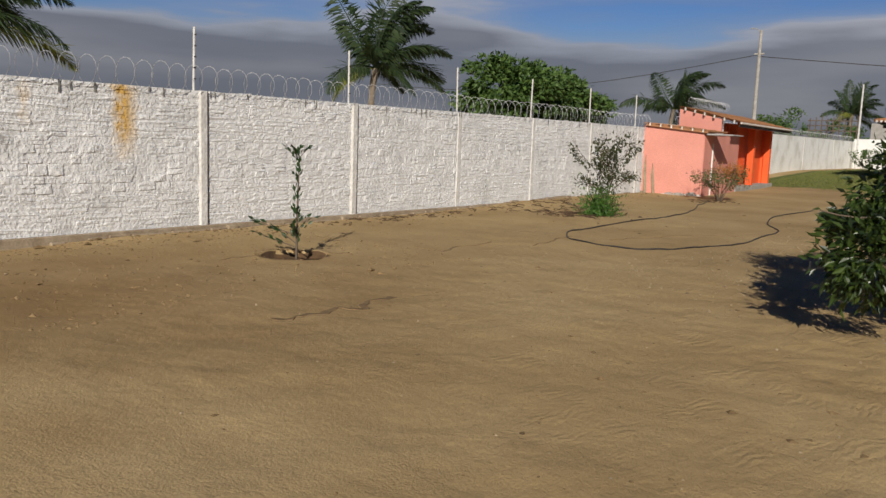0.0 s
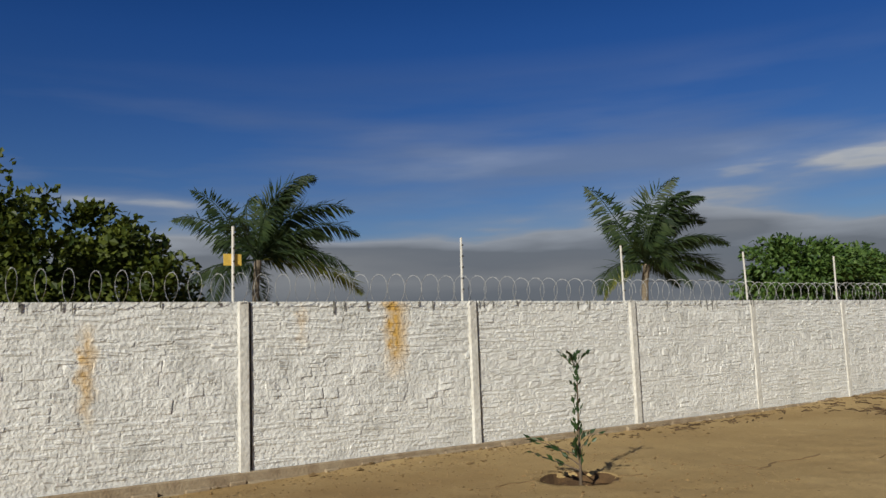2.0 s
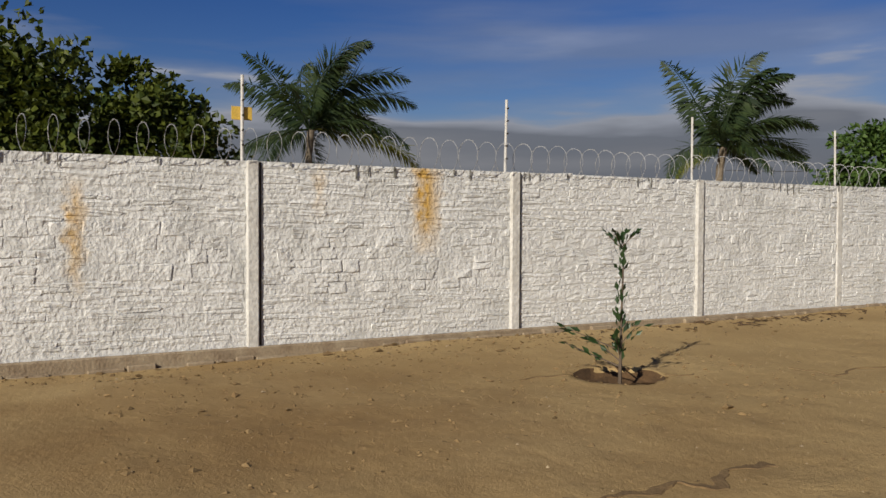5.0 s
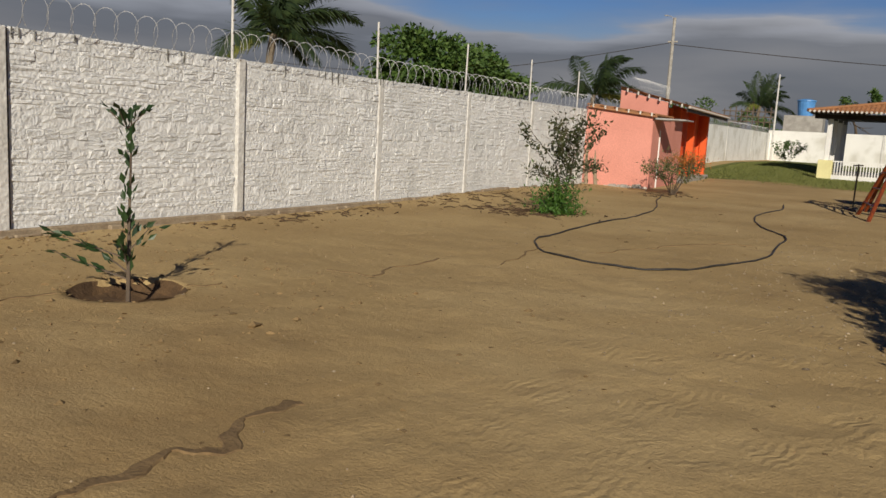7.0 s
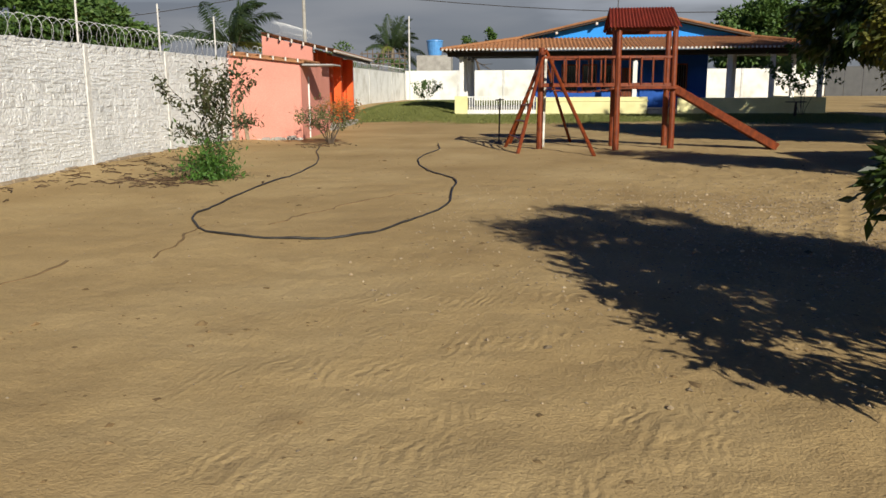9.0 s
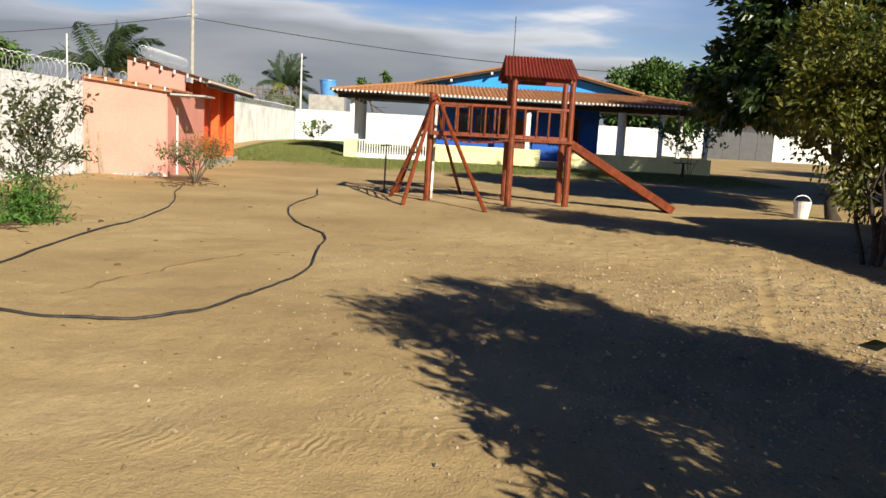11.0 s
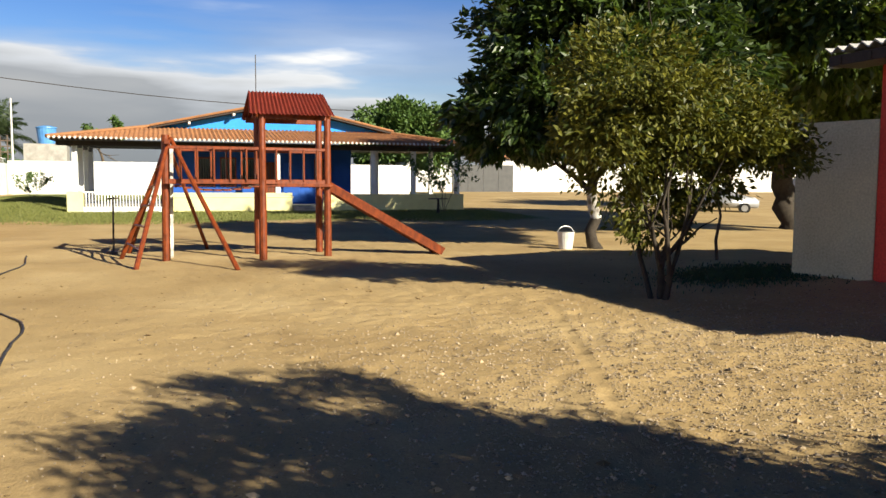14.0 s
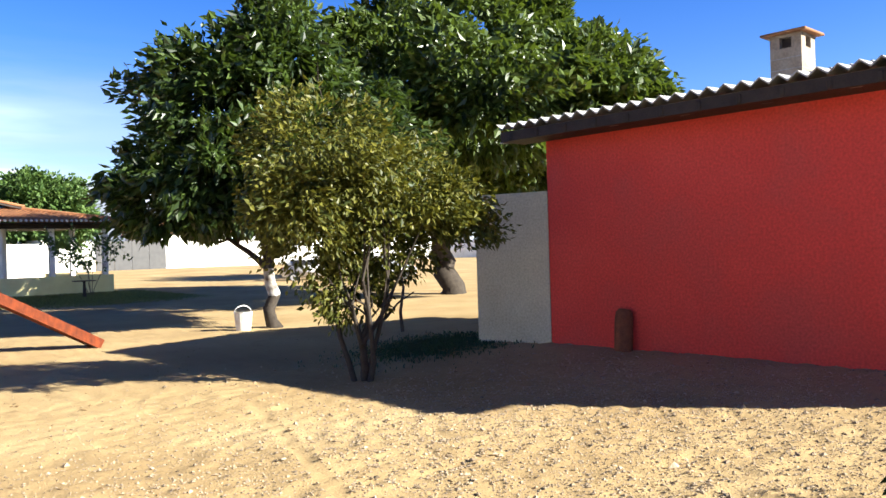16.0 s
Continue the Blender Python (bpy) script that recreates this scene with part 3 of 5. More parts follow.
def stone_mesh(w, h, d, rng):
    """A cast stone with a worn, uneven face, lying on the wall and standing out along +x."""
    bm = bmesh.new()
    k = min(0.016, 0.28 * min(w, h))
    j = lambda s: float(rng.normal()) * s
    back = [bm.verts.new((0, y, z)) for y, z in ((0, 0), (w, 0), (w, h), (0, h))]
    mid = [bm.verts.new((d * 0.5, y + j(0.016), z + j(0.007))) for y, z in ((k * .3, k * .3), (w - k * .3, k * .3), (w - k * .3, h - k * .3), (k * .3, h - k * .3))]
    front = [bm.verts.new((d + j(d * 0.4), y + j(0.022), z + j(0.010))) for y, z in ((k, k), (w * 0.5, k * .8), (w - k, k), (w - k, h - k), (w * .5, h - k * .8), (k, h - k))]
    c = bm.verts.new((d * 1.12 + j(d * .2), w * (0.5 + j(.1)), h * 0.5))
    for i in range(4):
        bm.faces.new((back[i], back[(i + 1) % 4], mid[(i + 1) % 4], mid[i]))
    f = front
    for a, b, idx in ((0, 1, (0, 1, 2)), (1, 2, (2, 3)), (2, 3, (3, 4, 5)), (3, 0, (5, 0))):
        ring = [mid[a], mid[b]] + [f[i] for i in reversed(idx)]
        bm.faces.new(ring)
    for i in range(6):
        bm.faces.new((f[i], f[(i + 1) % 6], c))
    return to_mesh("stone", bm, WALL_WHITE)


srng = np.random.default_rng(11)
THIN = [stone_mesh(w, h, 0.017, srng) for w, h in ((0.34, 0.062), (0.46, 0.058), (0.27, 0.066), (0.60, 0.060), (0.38, 0.075), (0.52, 0.07), (0.42, 0.055), (0.22, 0.07), (0.31, 0.05), (0.55, 0.08))]
BLOCK = [stone_mesh(w, h, 0.020, srng) for w, h in ((0.24, 0.20), (0.32, 0.23), (0.19, 0.25), (0.28, 0.15), (0.16, 0.16), (0.36, 0.18), (0.22, 0.12), (0.3, 0.2), (0.25, 0.26), (0.18, 0.2))]
SIZE = {m.name: (max(v.co.y for v in m.vertices), max(v.co.z for v in m.vertices)) for m in THIN + BLOCK}
stones = []
for a, b in zip(POSTS, POSTS[1:] + [30.0]):
    z = 0.13
    while z < TOP - 0.055:
        q = z / TOP
        thin = q < 0.36 or q > 0.62
        if thin and srng.random() < 0.10:
            thin = False
        rowh = float(srng.uniform(0.060, 0.078)) if thin else float(srng.uniform(0.11, 0.21))
        rowh = min(rowh, TOP - 0.004 - z)
        y = a + 0.115 + float(srng.uniform(0, 0.02))
        while y < b - 0.16:
            m = (THIN if thin else BLOCK)[int(srng.integers(0, 10))]
            w0, h0 = SIZE[m.name]
            w = min(w0 * float(srng.uniform(0.7, 1.3)), b - 0.11 - y)
            deep = float(srng.uniform(0.05, 0.85))
            split = (not thin) and srng.random() < 0.35
            for part_z, part_h in (((z, rowh * .48), (z + rowh * .5, rowh * .5)) if split else ((z, rowh),)):
                stones.append((y + float(srng.normal()) * 0.004, part_z + float(srng.normal()) * 0.005, w / w0 * float(srng.uniform(0.94, 1.06)), part_h / h0 * float(srng.uniform(0.9, 1.15)), deep, m, float(srng.normal()) * 2.4))
            y += w
        z += rowh
near = [s for s in stones if 8.7 < s[0] < 12.5][:300]
chosen = set(id(s) for s in near)
for y, z, sy, sz, sx, m, roll in near:
    ob = part("stone", m, WALL_WHITE, wall_west)
    ob.matrix_basis = Matrix.LocRotScale((FACE - 0.001, y, z), Euler((radians(roll), 0, 0)), (sx, sy, sz))
verts, faces = [], []
for s in stones:
    if id(s) in chosen:
        continue
    y, z, sy, sz, sx, m, roll = s
    M4 = Matrix.LocRotScale((FACE - 0.001, y, z), Euler((radians(roll), 0, 0)), (sx, sy, sz))
    o = len(verts)
    verts += [tuple(M4 @ v.co) for v in m.vertices]
    faces += [tuple(o + i for i in p.vertices) for p in m.polygons]
me = bpy.data.meshes.new("stone_facing")
me.from_pydata(verts, [], faces)
me.materials.append(WALL_WHITE)
tagged(part("stone_facing", me, WALL_WHITE, wall_west), kind="stuff")
# mould runs from the coping
for k in range(46):
    y = float(srng.uniform(-2, 29))
    h = float(srng.uniform(0.05, 0.2))
    w = float(srng.uniform(0.012, 0.035))
    part("mould_streak", bx(-11.778, -11.772, y, y + w, TOP - h, TOP + 0.004), DAMP, wall_west)


bm = bx(-13.65, -13.5, 34.0, 76.0, -0.1, 2.86)
wall_west_far = tagged(part("wall_west_far", bm, OLD_WHITE), "white-painted boundary wall beyond the hut", "wall", kind="structure")
wall_north = tagged(part("wall_north", bx(-13.65, 17.5, 76.0, 76.15, -0.1, 3.1), OLD_WHITE), "white boundary wall behind the house", "wall", kind="structure")
for x in range(-9, 18, 4):
    part("post", bx(x - 0.1, x + 0.1, 75.96, 76.0, -0.1, 3.12, bevel=0.01), POST_WHITE, wall_north)
for y in range(50, 76, 9):
    part("post", bx(-13.5, -13.47, y - 0.1, y + 0.1, -0.1, 2.88, bevel=0.01), POST_WHITE, wall_west_far)

# razor wire and fence poles on the wall


def coil(y0, y1, x, z, r, step, thick=0.0065):
    bm = bmesh.new()
    pts = []
    n = int((y1 - y0) / step * 22)
    rr = np.random.default_rng(int(y0 * 10) + 900)
    for k in range(n + 1):
        a = 2 * math.pi * k / 22
        wob = 1 + 0.05 * math.sin(k * 0.013) + 0.04 * math.sin(k * 0.17)
        pts.append((x + 0.72 * r * wob * math.cos(a), y0 + (y1 - y0) * k / n + 0.12 * math.cos(a), z + r * wob * math.sin(a)))
    tube(bm, pts, thick, 3)
    for k in range(0, n, 2):
        p = Vector(pts[k])
        d = (Vector(pts[k + 1]) - p).normalized()
        u = d.cross(Vector((0, 1, 0))).normalized() * 0.018
        v = [bm.verts.new(q) for q in (p - d * 0.012, p + u, p + d * 0.012, p - u)]
        bm.faces.new(v)
    return bm


for a, b in ((-9.0, 12.5), (12.5, 28.6)):
    t = tagged(part("razor_wire", coil(a, b, -11.89, 2.69, 0.29, 0.34, 0.0048), GALV), "coiled galvanised razor wire along the wall top", "razor wire", group="razor wire on the wall")
tagged(part("razor_wire", coil(36, 75, -13.57, 3.05, 0.2, 0.6, 0.012), GALV), "coiled galvanised razor wire along the far wall", "razor wire", group="razor wire on the wall")
pole = thing("fence_pole", (-11.97, 0, 1.9), "pale metal fence pole with insulators behind the wall top", "fence pole", "fence poles")
part("tube", tb([(0, 0, 0), (0, 0, 1.79)], 0.022, 8), POLE_PAINT, pole)
for k in range(5):
    part("insulator", tb([(0.02, 0, 0.85 + 0.2 * k), (0.055, 0, 0.85 + 0.2 * k)], [0.012, 0.016], 6), INK, pole)
for k, y in enumerate(POLES):
    tilt = float(srng.normal()) * 0.7
    if k == 0:
        pole.matrix_basis = pose(-11.97, y, 1.9, 0, 0, 0)
    else:
        copy_thing(pole, pose(-11.97, y, 1.9, tilt, 0, 0))
sign = thing("warning_sign", (-11.998, 4.27, 3.18), "small yellow metal warning sign on a fence pole", "sign")
part("plate", bx(-0.004, 0.004, -0.14, 0.14, -0.09, 0.09, bevel=0.002), SIGN_YELLOW, sign)

# ---- salmon hut against the wall ----
hut = thing("utility_hut", (-10.1, 30.0, 0.0), "salmon-pink utility hut with orange porch and tiled lean-to roofs", "hut", turn=3.8)


def prism(x0, x1, y0, y1, z0, zl, zr):
    """A block whose top slopes from zl at x0 to zr at x1."""
    bm = bmesh.new()
    v = [bm.verts.new(p) for p in ((x0, y0, z0), (x1, y0, z0), (x1, y0, zr), (x0, y0, zl), (x0, y1, z0), (x1, y1, z0), (x1, y1, zr), (x0, y1, zl))]
    for f in ((0, 1, 2, 3), (5, 4, 7, 6), (1, 5, 6, 2), (4, 0, 3, 7), (3, 2, 6, 7), (4, 5, 1, 0)):
        bm.faces.new([v[i] for i in f])
    return bm


LEFT, RIGHT = Vector((-1.80, -1.48, 0)), Vector((0.10, -0.26, 0))
ALONG = (RIGHT - LEFT).normalized()
BACK = Vector((-ALONG.y, ALONG.x, 0))


def skew(u0, u1, v0, v1, z0, zl, zr, low=None):
    """A block along the hut's slanting front: u along it, v behind it; its top slopes from zl to zr. low: how far its foot lies under its top."""
    bm = bmesh.new()
    q = [(LEFT + ALONG * u + BACK * v, z) for v in (v0, v1) for u, z in ((u0, zl), (u1, zr))]
    lo = [bm.verts.new((p.x, p.y, z0 if low is None else z - low)) for p, z in q]
    hi = [bm.verts.new((p.x, p.y, z)) for p, z in q]
    for f in ((0, 1, 3, 2),):
        bm.faces.new([lo[i] for i in reversed(f)])
        bm.faces.new([hi[i] for i in f])
    for a, b in ((0, 1), (1, 3), (3, 2), (2, 0)):
        bm.faces.new((lo[a], lo[b], hi[b], hi[a]))
    return bm


WIDE = (RIGHT - LEFT).length
part("front_wall", skew(0, WIDE, 0, 0.15, -0.2, 2.64, 2.44), PINK, hut)
part("plinth", skew(0.75, WIDE, -0.03, 0, -0.2, 0.07, 0.07), TILE_END, hut, "chipped white plinth at the foot of the wall")
part("side_wall", bx(-0.05, 0.10, -0.13, 5.0, -0.2, 2.42), PINK, hut)
part("upper_wall", prism(-1.75, 0.0, 2.4, 2.55, 2.45, 3.42, 3.02), PINK, hut)
part("side_wall", bx(-0.6, -0.45, 5.0, 12.0, -0.2, 2.95), ORANGE, hut, "orange-painted porch wall")
part("end_wall", prism(-1.75, -0.45, 11.9, 12.05, -0.1, 3.4, 3.0), ORANGE, hut, "orange-painted end wall")
for y in (5.1, 8.4, 11.8):
    part("pillar", bx(-0.30, 0.0, y - 0.15, y + 0.15, -0.1, 2.92, bevel=0.01), ORANGE, hut, "orange square pillar")
part("end_wall", bx(-0.45, -0.30, 11.75, 11.95, 0.2, 2.92), ORANGE, hut, "orange-painted end wall")
part("porch_floor", bx(-1.7, 0.15, 4.8, 12.1, -0.1, 0.20, bevel=0.02), CONCRETE, hut)
part("doorway", bx(-0.449, -0.43, 6.2, 7.1, 0.24, 2.3), BLACK_TIMBER, hut, "dark doorway")


def tile_roof(a, b, c, pitch=0.22, amp=0.04, length=0.40, thick=0.02):
    """Barrel tiles in courses. a: low corner, b: low other corner, c: the high corner above a."""
    a, b, c = Vector(a), Vector(b), Vector(c)
    u, v = b - a, c - a
    nu, nv = max(2, round(u.length / pitch)), max(1, round(v.length / length))
    nrm = u.cross(v).normalized()
    if nrm.z < 0:
        nrm = -nrm
    bm = bmesh.new()
    seg = 4
    for j in range(nv):
        rows = []
        for e, lift in ((0.0, 0.022), (1.0, 0.0)):
            rows.append([bm.verts.new(a + u * (i / (nu * seg)) + v * ((j + e) / nv) + nrm * (amp * math.cos(2 * math.pi * i / seg) + amp + lift)) for i in range(nu * seg + 1)])
        under = [bm.verts.new(p.co - nrm * 0.022) for p in rows[0]]
        for i in range(nu * seg):
            bm.faces.new((rows[0][i], rows[0][i + 1], rows[1][i + 1], rows[1][i]))
            bm.faces.new((under[i], under[i + 1], rows[0][i + 1], rows[0][i]))
    return bm


def tri_cut(bm, p, n):
    g = bm.verts[:] + bm.edges[:] + bm.faces[:]
    bmesh.ops.bisect_plane(bm, geom=g, plane_co=p, plane_no=n, clear_outer=True)
    return bm


bm = tile_roof((0.22, -1.75, 2.42), (0.22, 2.5, 2.42), (-1.80, -1.75, 2.65))
tri_cut(bm, LEFT - BACK * 0.12, -BACK)
part("lean_to_roof", bm, TILE, hut, "weathered clay tile lean-to roof")
part("main_roof", tile_roof((0.75, 2.25, 2.86), (0.75, 12.4, 2.86), (-1.75, 2.25, 3.46)), TILE, hut, "weathered clay tile main roof")
for k in range(6):
    u = 0.12 + 0.40 * k
    z = 2.72 - 0.2 * u / WIDE
    part("mortar_cap", skew(u, u + 0.05, -0.17, -0.04, 0, z, z, low=0.11), TILE_END, hut, "white mortar cap on the verge")
    x = -1.5 + 0.40 * k
    part("mortar_cap", bx(x, x + 0.05, 2.18, 2.3, 3.45 - 0.24 * (x + 1.75) - 0.06, 3.53 - 0.24 * (x + 1.75), bevel=0.015), TILE_END, hut, "white mortar cap on the verge")
part("fascia", bx(0.70, 0.74, 2.3, 12.4, 2.72, 2.84), BLACK_TIMBER, hut, "dark roof fascia")
part("gutter", bx(0.76, 0.84, 2.2, 12.5, 2.83, 2.91, bevel=0.02), TILE_END, hut, "whitewashed tile edge")
part("canopy", prism(0.0, 1.15, -0.1, 1.3, 2.33, 2.39, 2.37), GREY_TILE, hut, "thin cement sheet canopy")
part("downpipe", tb([(0.09, 1.0, 0.0), (0.09, 1.0, 1.95), (0.02, 1.0, 2.1)], 0.05, 8), WHITE, hut, "peeling white downpipe")
part("verge_board", skew(0, WIDE + 0.1, -0.13, -0.105, 0, 2.67, 2.46, low=0.07), TILE, hut)
tagged(part("razor_wire", coil(31.9, 36.2, -11.4, 3.66, 0.19, 0.26, 0.005), GALV), "razor wire coil on the hut roof edge", "razor wire", group="razor wire on the wall")

for k, (x, lean_x, h) in enumerate(((-1.62, 0.10, 2.1), (-1.42, 0.16, 1.7))):
    tagged(part("plank", bb((-10.1 + x + lean_x, 28.38 + 0.2 * k, 0.0), (-10.1 + x - 0.1, 28.52 + 0.15 * k, h), 0.12, 0.03), FOOTING), "weathered brown plank leaning on the hut wall", "plank", group="planks by the hut")
rr = np.random.default_rng(61)
for k in range(14):
    s = float(rr.uniform(0.06, 0.16))
    x = -11.35 + float(rr.uniform(0, 1.1))
    y = 28.35 + (x + 11.8) * 0.76 + float(rr.normal()) * 0.1
    ob = part("rubble_block", bx(-s, s, -s * 0.7, s * 0.7, 0, s * 0.9, bevel=0.02), CONCRETE)
    ob.matrix_basis = pose(x, y, -0.01, float(rr.normal()) * 6, float(rr.normal()) * 6, float(rr.uniform(0, 90)))
    tagged(ob, "broken grey concrete lump by the hut wall", "rubble", group="rubble by the hut")

# ---- house ----
house = thing("house", (0, 50.0, 0.1), "blue single-storey house with tiled veranda roof and yellow parapet", "house")
H = house
part("floor_slab", bx(-6.88, 12.84, 0.155, 9.5, -0.1, 0.34), CONCRETE, H)
part("parapet_block", bx(-6.92, -6.2, -0.02, 0.7, -0.15, 1.05, bevel=0.02), YELLOW, H)
part("parapet", bx(-2.4, 3.65, 0.0, 0.15, -0.15, 0.98, bevel=0.01), YELLOW, H)
part("parapet_cap", bx(-2.45, 3.7, -0.03, 0.18, 0.74, 0.80, bevel=0.01), YELLOW, H)
part("parapet", bx(5.25, 13.0, 0.0, 0.15, -0.15, 0.92, bevel=0.01), YELLOW, H)
part("parapet", bx(12.85, 13.0, 0.15, 10.0, -0.15, 0.92), YELLOW, H)
part("parapet", bx(-6.2, -2.4, 0.0, 0.15, -0.15, 0.30), WHITE, H)
rail = part("railing", bx(-6.2, -2.4, 0.04, 0.10, 0.98, 1.04), WHITE, H, "white-painted baluster railing")
for k in range(27):
    x = -6.1 + 0.137 * k
    part("baluster", bx(x, x + 0.05, 0.045, 0.095, 0.30, 0.98), WHITE, rail)
for k in range(3):
    part("step", bx(3.7, 5.2, -0.35 * (k + 1) + 0.1, -0.35 * k + 0.15, -0.15, 0.26 - 0.14 * k, bevel=0.01), CONCRETE, H)
for x, y in ((-6.55, 0.3), (-6.55, 3.2), (-6.55, 6.2), (-6.55, 9.2), (2.95, 0.30), (7.95, 0.3), (8.85, 3.2), (12.7, 0.3), (12.7, 5.0), (10.2, 0.3)):
    part("column", bx(x - 0.12, x + 0.12, y - 0.12, y + 0.12, 0.3, 3.35, bevel=0.015), WHITE, H)
part("wall", bx(-2.4, 7.4, 3.2, 3.4, 0.3, 3.6), BLUE, H)
part("wall", bx(-2.4, -2.2, 3.4, 9.2, 0.3, 3.6), BLUE, H)
part("wall", bx(7.2, 7.4, 3.4, 9.2, 0.3, 3.6), BLUE, H)
part("wall", bx(-2.2, 7.2, 9.0, 9.2, 0.3, 3.6), BLUE, H)


def window(x0, x1, z0, z1, bars=5):
    w = part("window", bx(x0, x1, 3.17, 3.2, z0, z1), GLASS_DARK, H, "dark barred window with timber frame")
    for a in ((x0 - 0.08, x0, 3.12, 3.21, z0 - 0.08, z1 + 0.08), (x1, x1 + 0.08, 3.12, 3.21, z0 - 0.08, z1 + 0.08), (x0, x1, 3.12, 3.21, z1, z1 + 0.08), (x0, x1, 3.12, 3.21, z0 - 0.08, z0)):
        part("frame", bx(*a), TIMBER, w)
    for k in range(bars):
        x = x0 + (x1 - x0) * (k + 1) / (bars + 1)
        part("bar", bx(x - 0.012, x + 0.012, 3.13, 3.16, z0, z1), METAL_DARK, w)


window(-0.85, -0.05, 1.35, 2.75)
window(0.35, 1.05, 1.35, 2.75)
window(1.45, 2.2, 1.35, 2.75)
window(5.4, 6.2, 1.35, 2.75)
d = part("door", bx(2.55, 3.45, 3.15, 3.2, 0.34, 2.6), TIMBER, H, "brown timber door with iron bars")
for k in range(5):
    part("bar", bx(2.65 + 0.17 * k, 2.68 + 0.17 * k, 3.12, 3.15, 0.5, 2.5), METAL_DARK, d)
part("shutter", bx(3.6, 4.5, 3.1, 3.15, 0.34, 2.6, bevel=0.01), BLUE, H, "blue-painted half door")
# veranda roof: front slope with hipped ends, wrapping round both sides
EX0, EX1, ZE, ZI = -7.6, 13.6, 3.48, 4.32
bm = tile_roof((EX0, -0.85, ZE), (EX1, -0.85, ZE), (EX0, 3.5, ZI))
tri_cut(bm, (EX0, -0.85, 0), (-1, 0.965, 0))
tri_cut(bm, (EX1, -0.85, 0), (1, 0.965, 0))
part("veranda_roof", bm, TILE, H, "orange clay tile veranda roof")
bm = tile_roof((EX0, -0.85, ZE), (EX0, 9.8, ZE), (EX0 + 4.5, -0.85, ZI))
tri_cut(bm, (EX0, -0.85, 0), (0.965, -1, 0))
part("veranda_roof", bm, TILE, H)
bm = tile_roof((EX1, -0.85, ZE), (EX1, 9.8, ZE), (EX1 - 4.5, -0.85, ZI))
tri_cut(bm, (EX1, -0.85, 0), (-0.965, -1, 0))
part("veranda_roof", bm, TILE, H)
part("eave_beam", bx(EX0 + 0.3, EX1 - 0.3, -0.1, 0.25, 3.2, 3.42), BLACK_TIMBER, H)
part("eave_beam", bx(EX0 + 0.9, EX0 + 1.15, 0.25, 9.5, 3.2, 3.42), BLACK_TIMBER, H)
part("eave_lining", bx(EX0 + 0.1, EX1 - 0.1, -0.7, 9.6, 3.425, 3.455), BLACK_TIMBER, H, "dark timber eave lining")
bm = bmesh.new()
for k in range(96):
    x = EX0 + 0.11 + 0.22 * k
    if x < EX1 - 0.1:
        tube(bm, [(x, -0.92, ZE + 0.055), (x, -0.80, ZE + 0.075)], 0.062, 6)
tagged(part("eave_trim", bm, TILE_END, H, "whitewashed tile ends along the eave"), kind="stuff")
for s in (0, 1):
    a, b = ((EX0, -0.85, ZE + 0.1), (EX0 + 4.5, 3.5, ZI + 0.1)) if s == 0 else ((EX1, -0.85, ZE + 0.1), (EX1 - 4.5, 3.5, ZI + 0.1))
    part("hip_ridge", tb([a, b], 0.09, 8), TILE, H, "mortared hip ridge tiles")
# main gable over the rooms
AP, GX0, GX1, ZA = 3.3, -3.2, 9.8, 5.75
bm = bmesh.new()
v = [bm.verts.new(p) for p in ((GX0 + 0.3, 3.5, ZI - 0.4), (GX1 - 0.3, 3.5, ZI - 0.4), (GX1 - 0.3, 3.5, ZI), (AP, 3.5, ZA - 0.12), (GX0 + 0.3, 3.5, ZI))]
w = [bm.verts.new(p.co + Vector((0, 0.15, 0))) for p in v]
bm.faces.new(v)
bm.faces.new(list(reversed(w)))
for i in range(5):
    bm.faces.new((v[i], w[i], w[(i + 1) % 5], v[(i + 1) % 5]))
part("gable_wall", bm, SKY_BLUE, H, "bright blue gable")
part("main_roof", tile_roof((GX0, 2.9, ZI + 0.02), (GX0, 9.7, ZI + 0.02), (AP, 2.9, ZA)), TILE, H)
part("main_roof", tile_roof((GX1, 2.9, ZI + 0.02), (GX1, 9.7, ZI + 0.02), (AP, 2.9, ZA)), TILE, H)
for a in (GX0, GX1):
    part("verge", bb((a, 2.92, ZI - 0.03), (AP, 2.92, ZA - 0.05), 0.12, 0.09), BLACK_TIMBER, H, "dark verge board")
    part("verge_tiles", tb([(a, 2.9, ZI + 0.1), (AP, 2.9, ZA + 0.08)], 0.065, 6), TILE, H)
for q in (0.3, 0.65):
    part("purlin_end", bx(GX0 + (AP - GX0) * q - .06, GX0 + (AP - GX0) * q + .06, 2.75, 3.5, ZI + (ZA - ZI) * q - 0.22, ZI + (ZA - ZI) * q - 0.1), TILE_END, H)
part("antenna", tb([(2.4, 5, 5.3), (2.4, 5, 8.6)], 0.025, 6), METAL_DARK, H, "thin aerial mast")

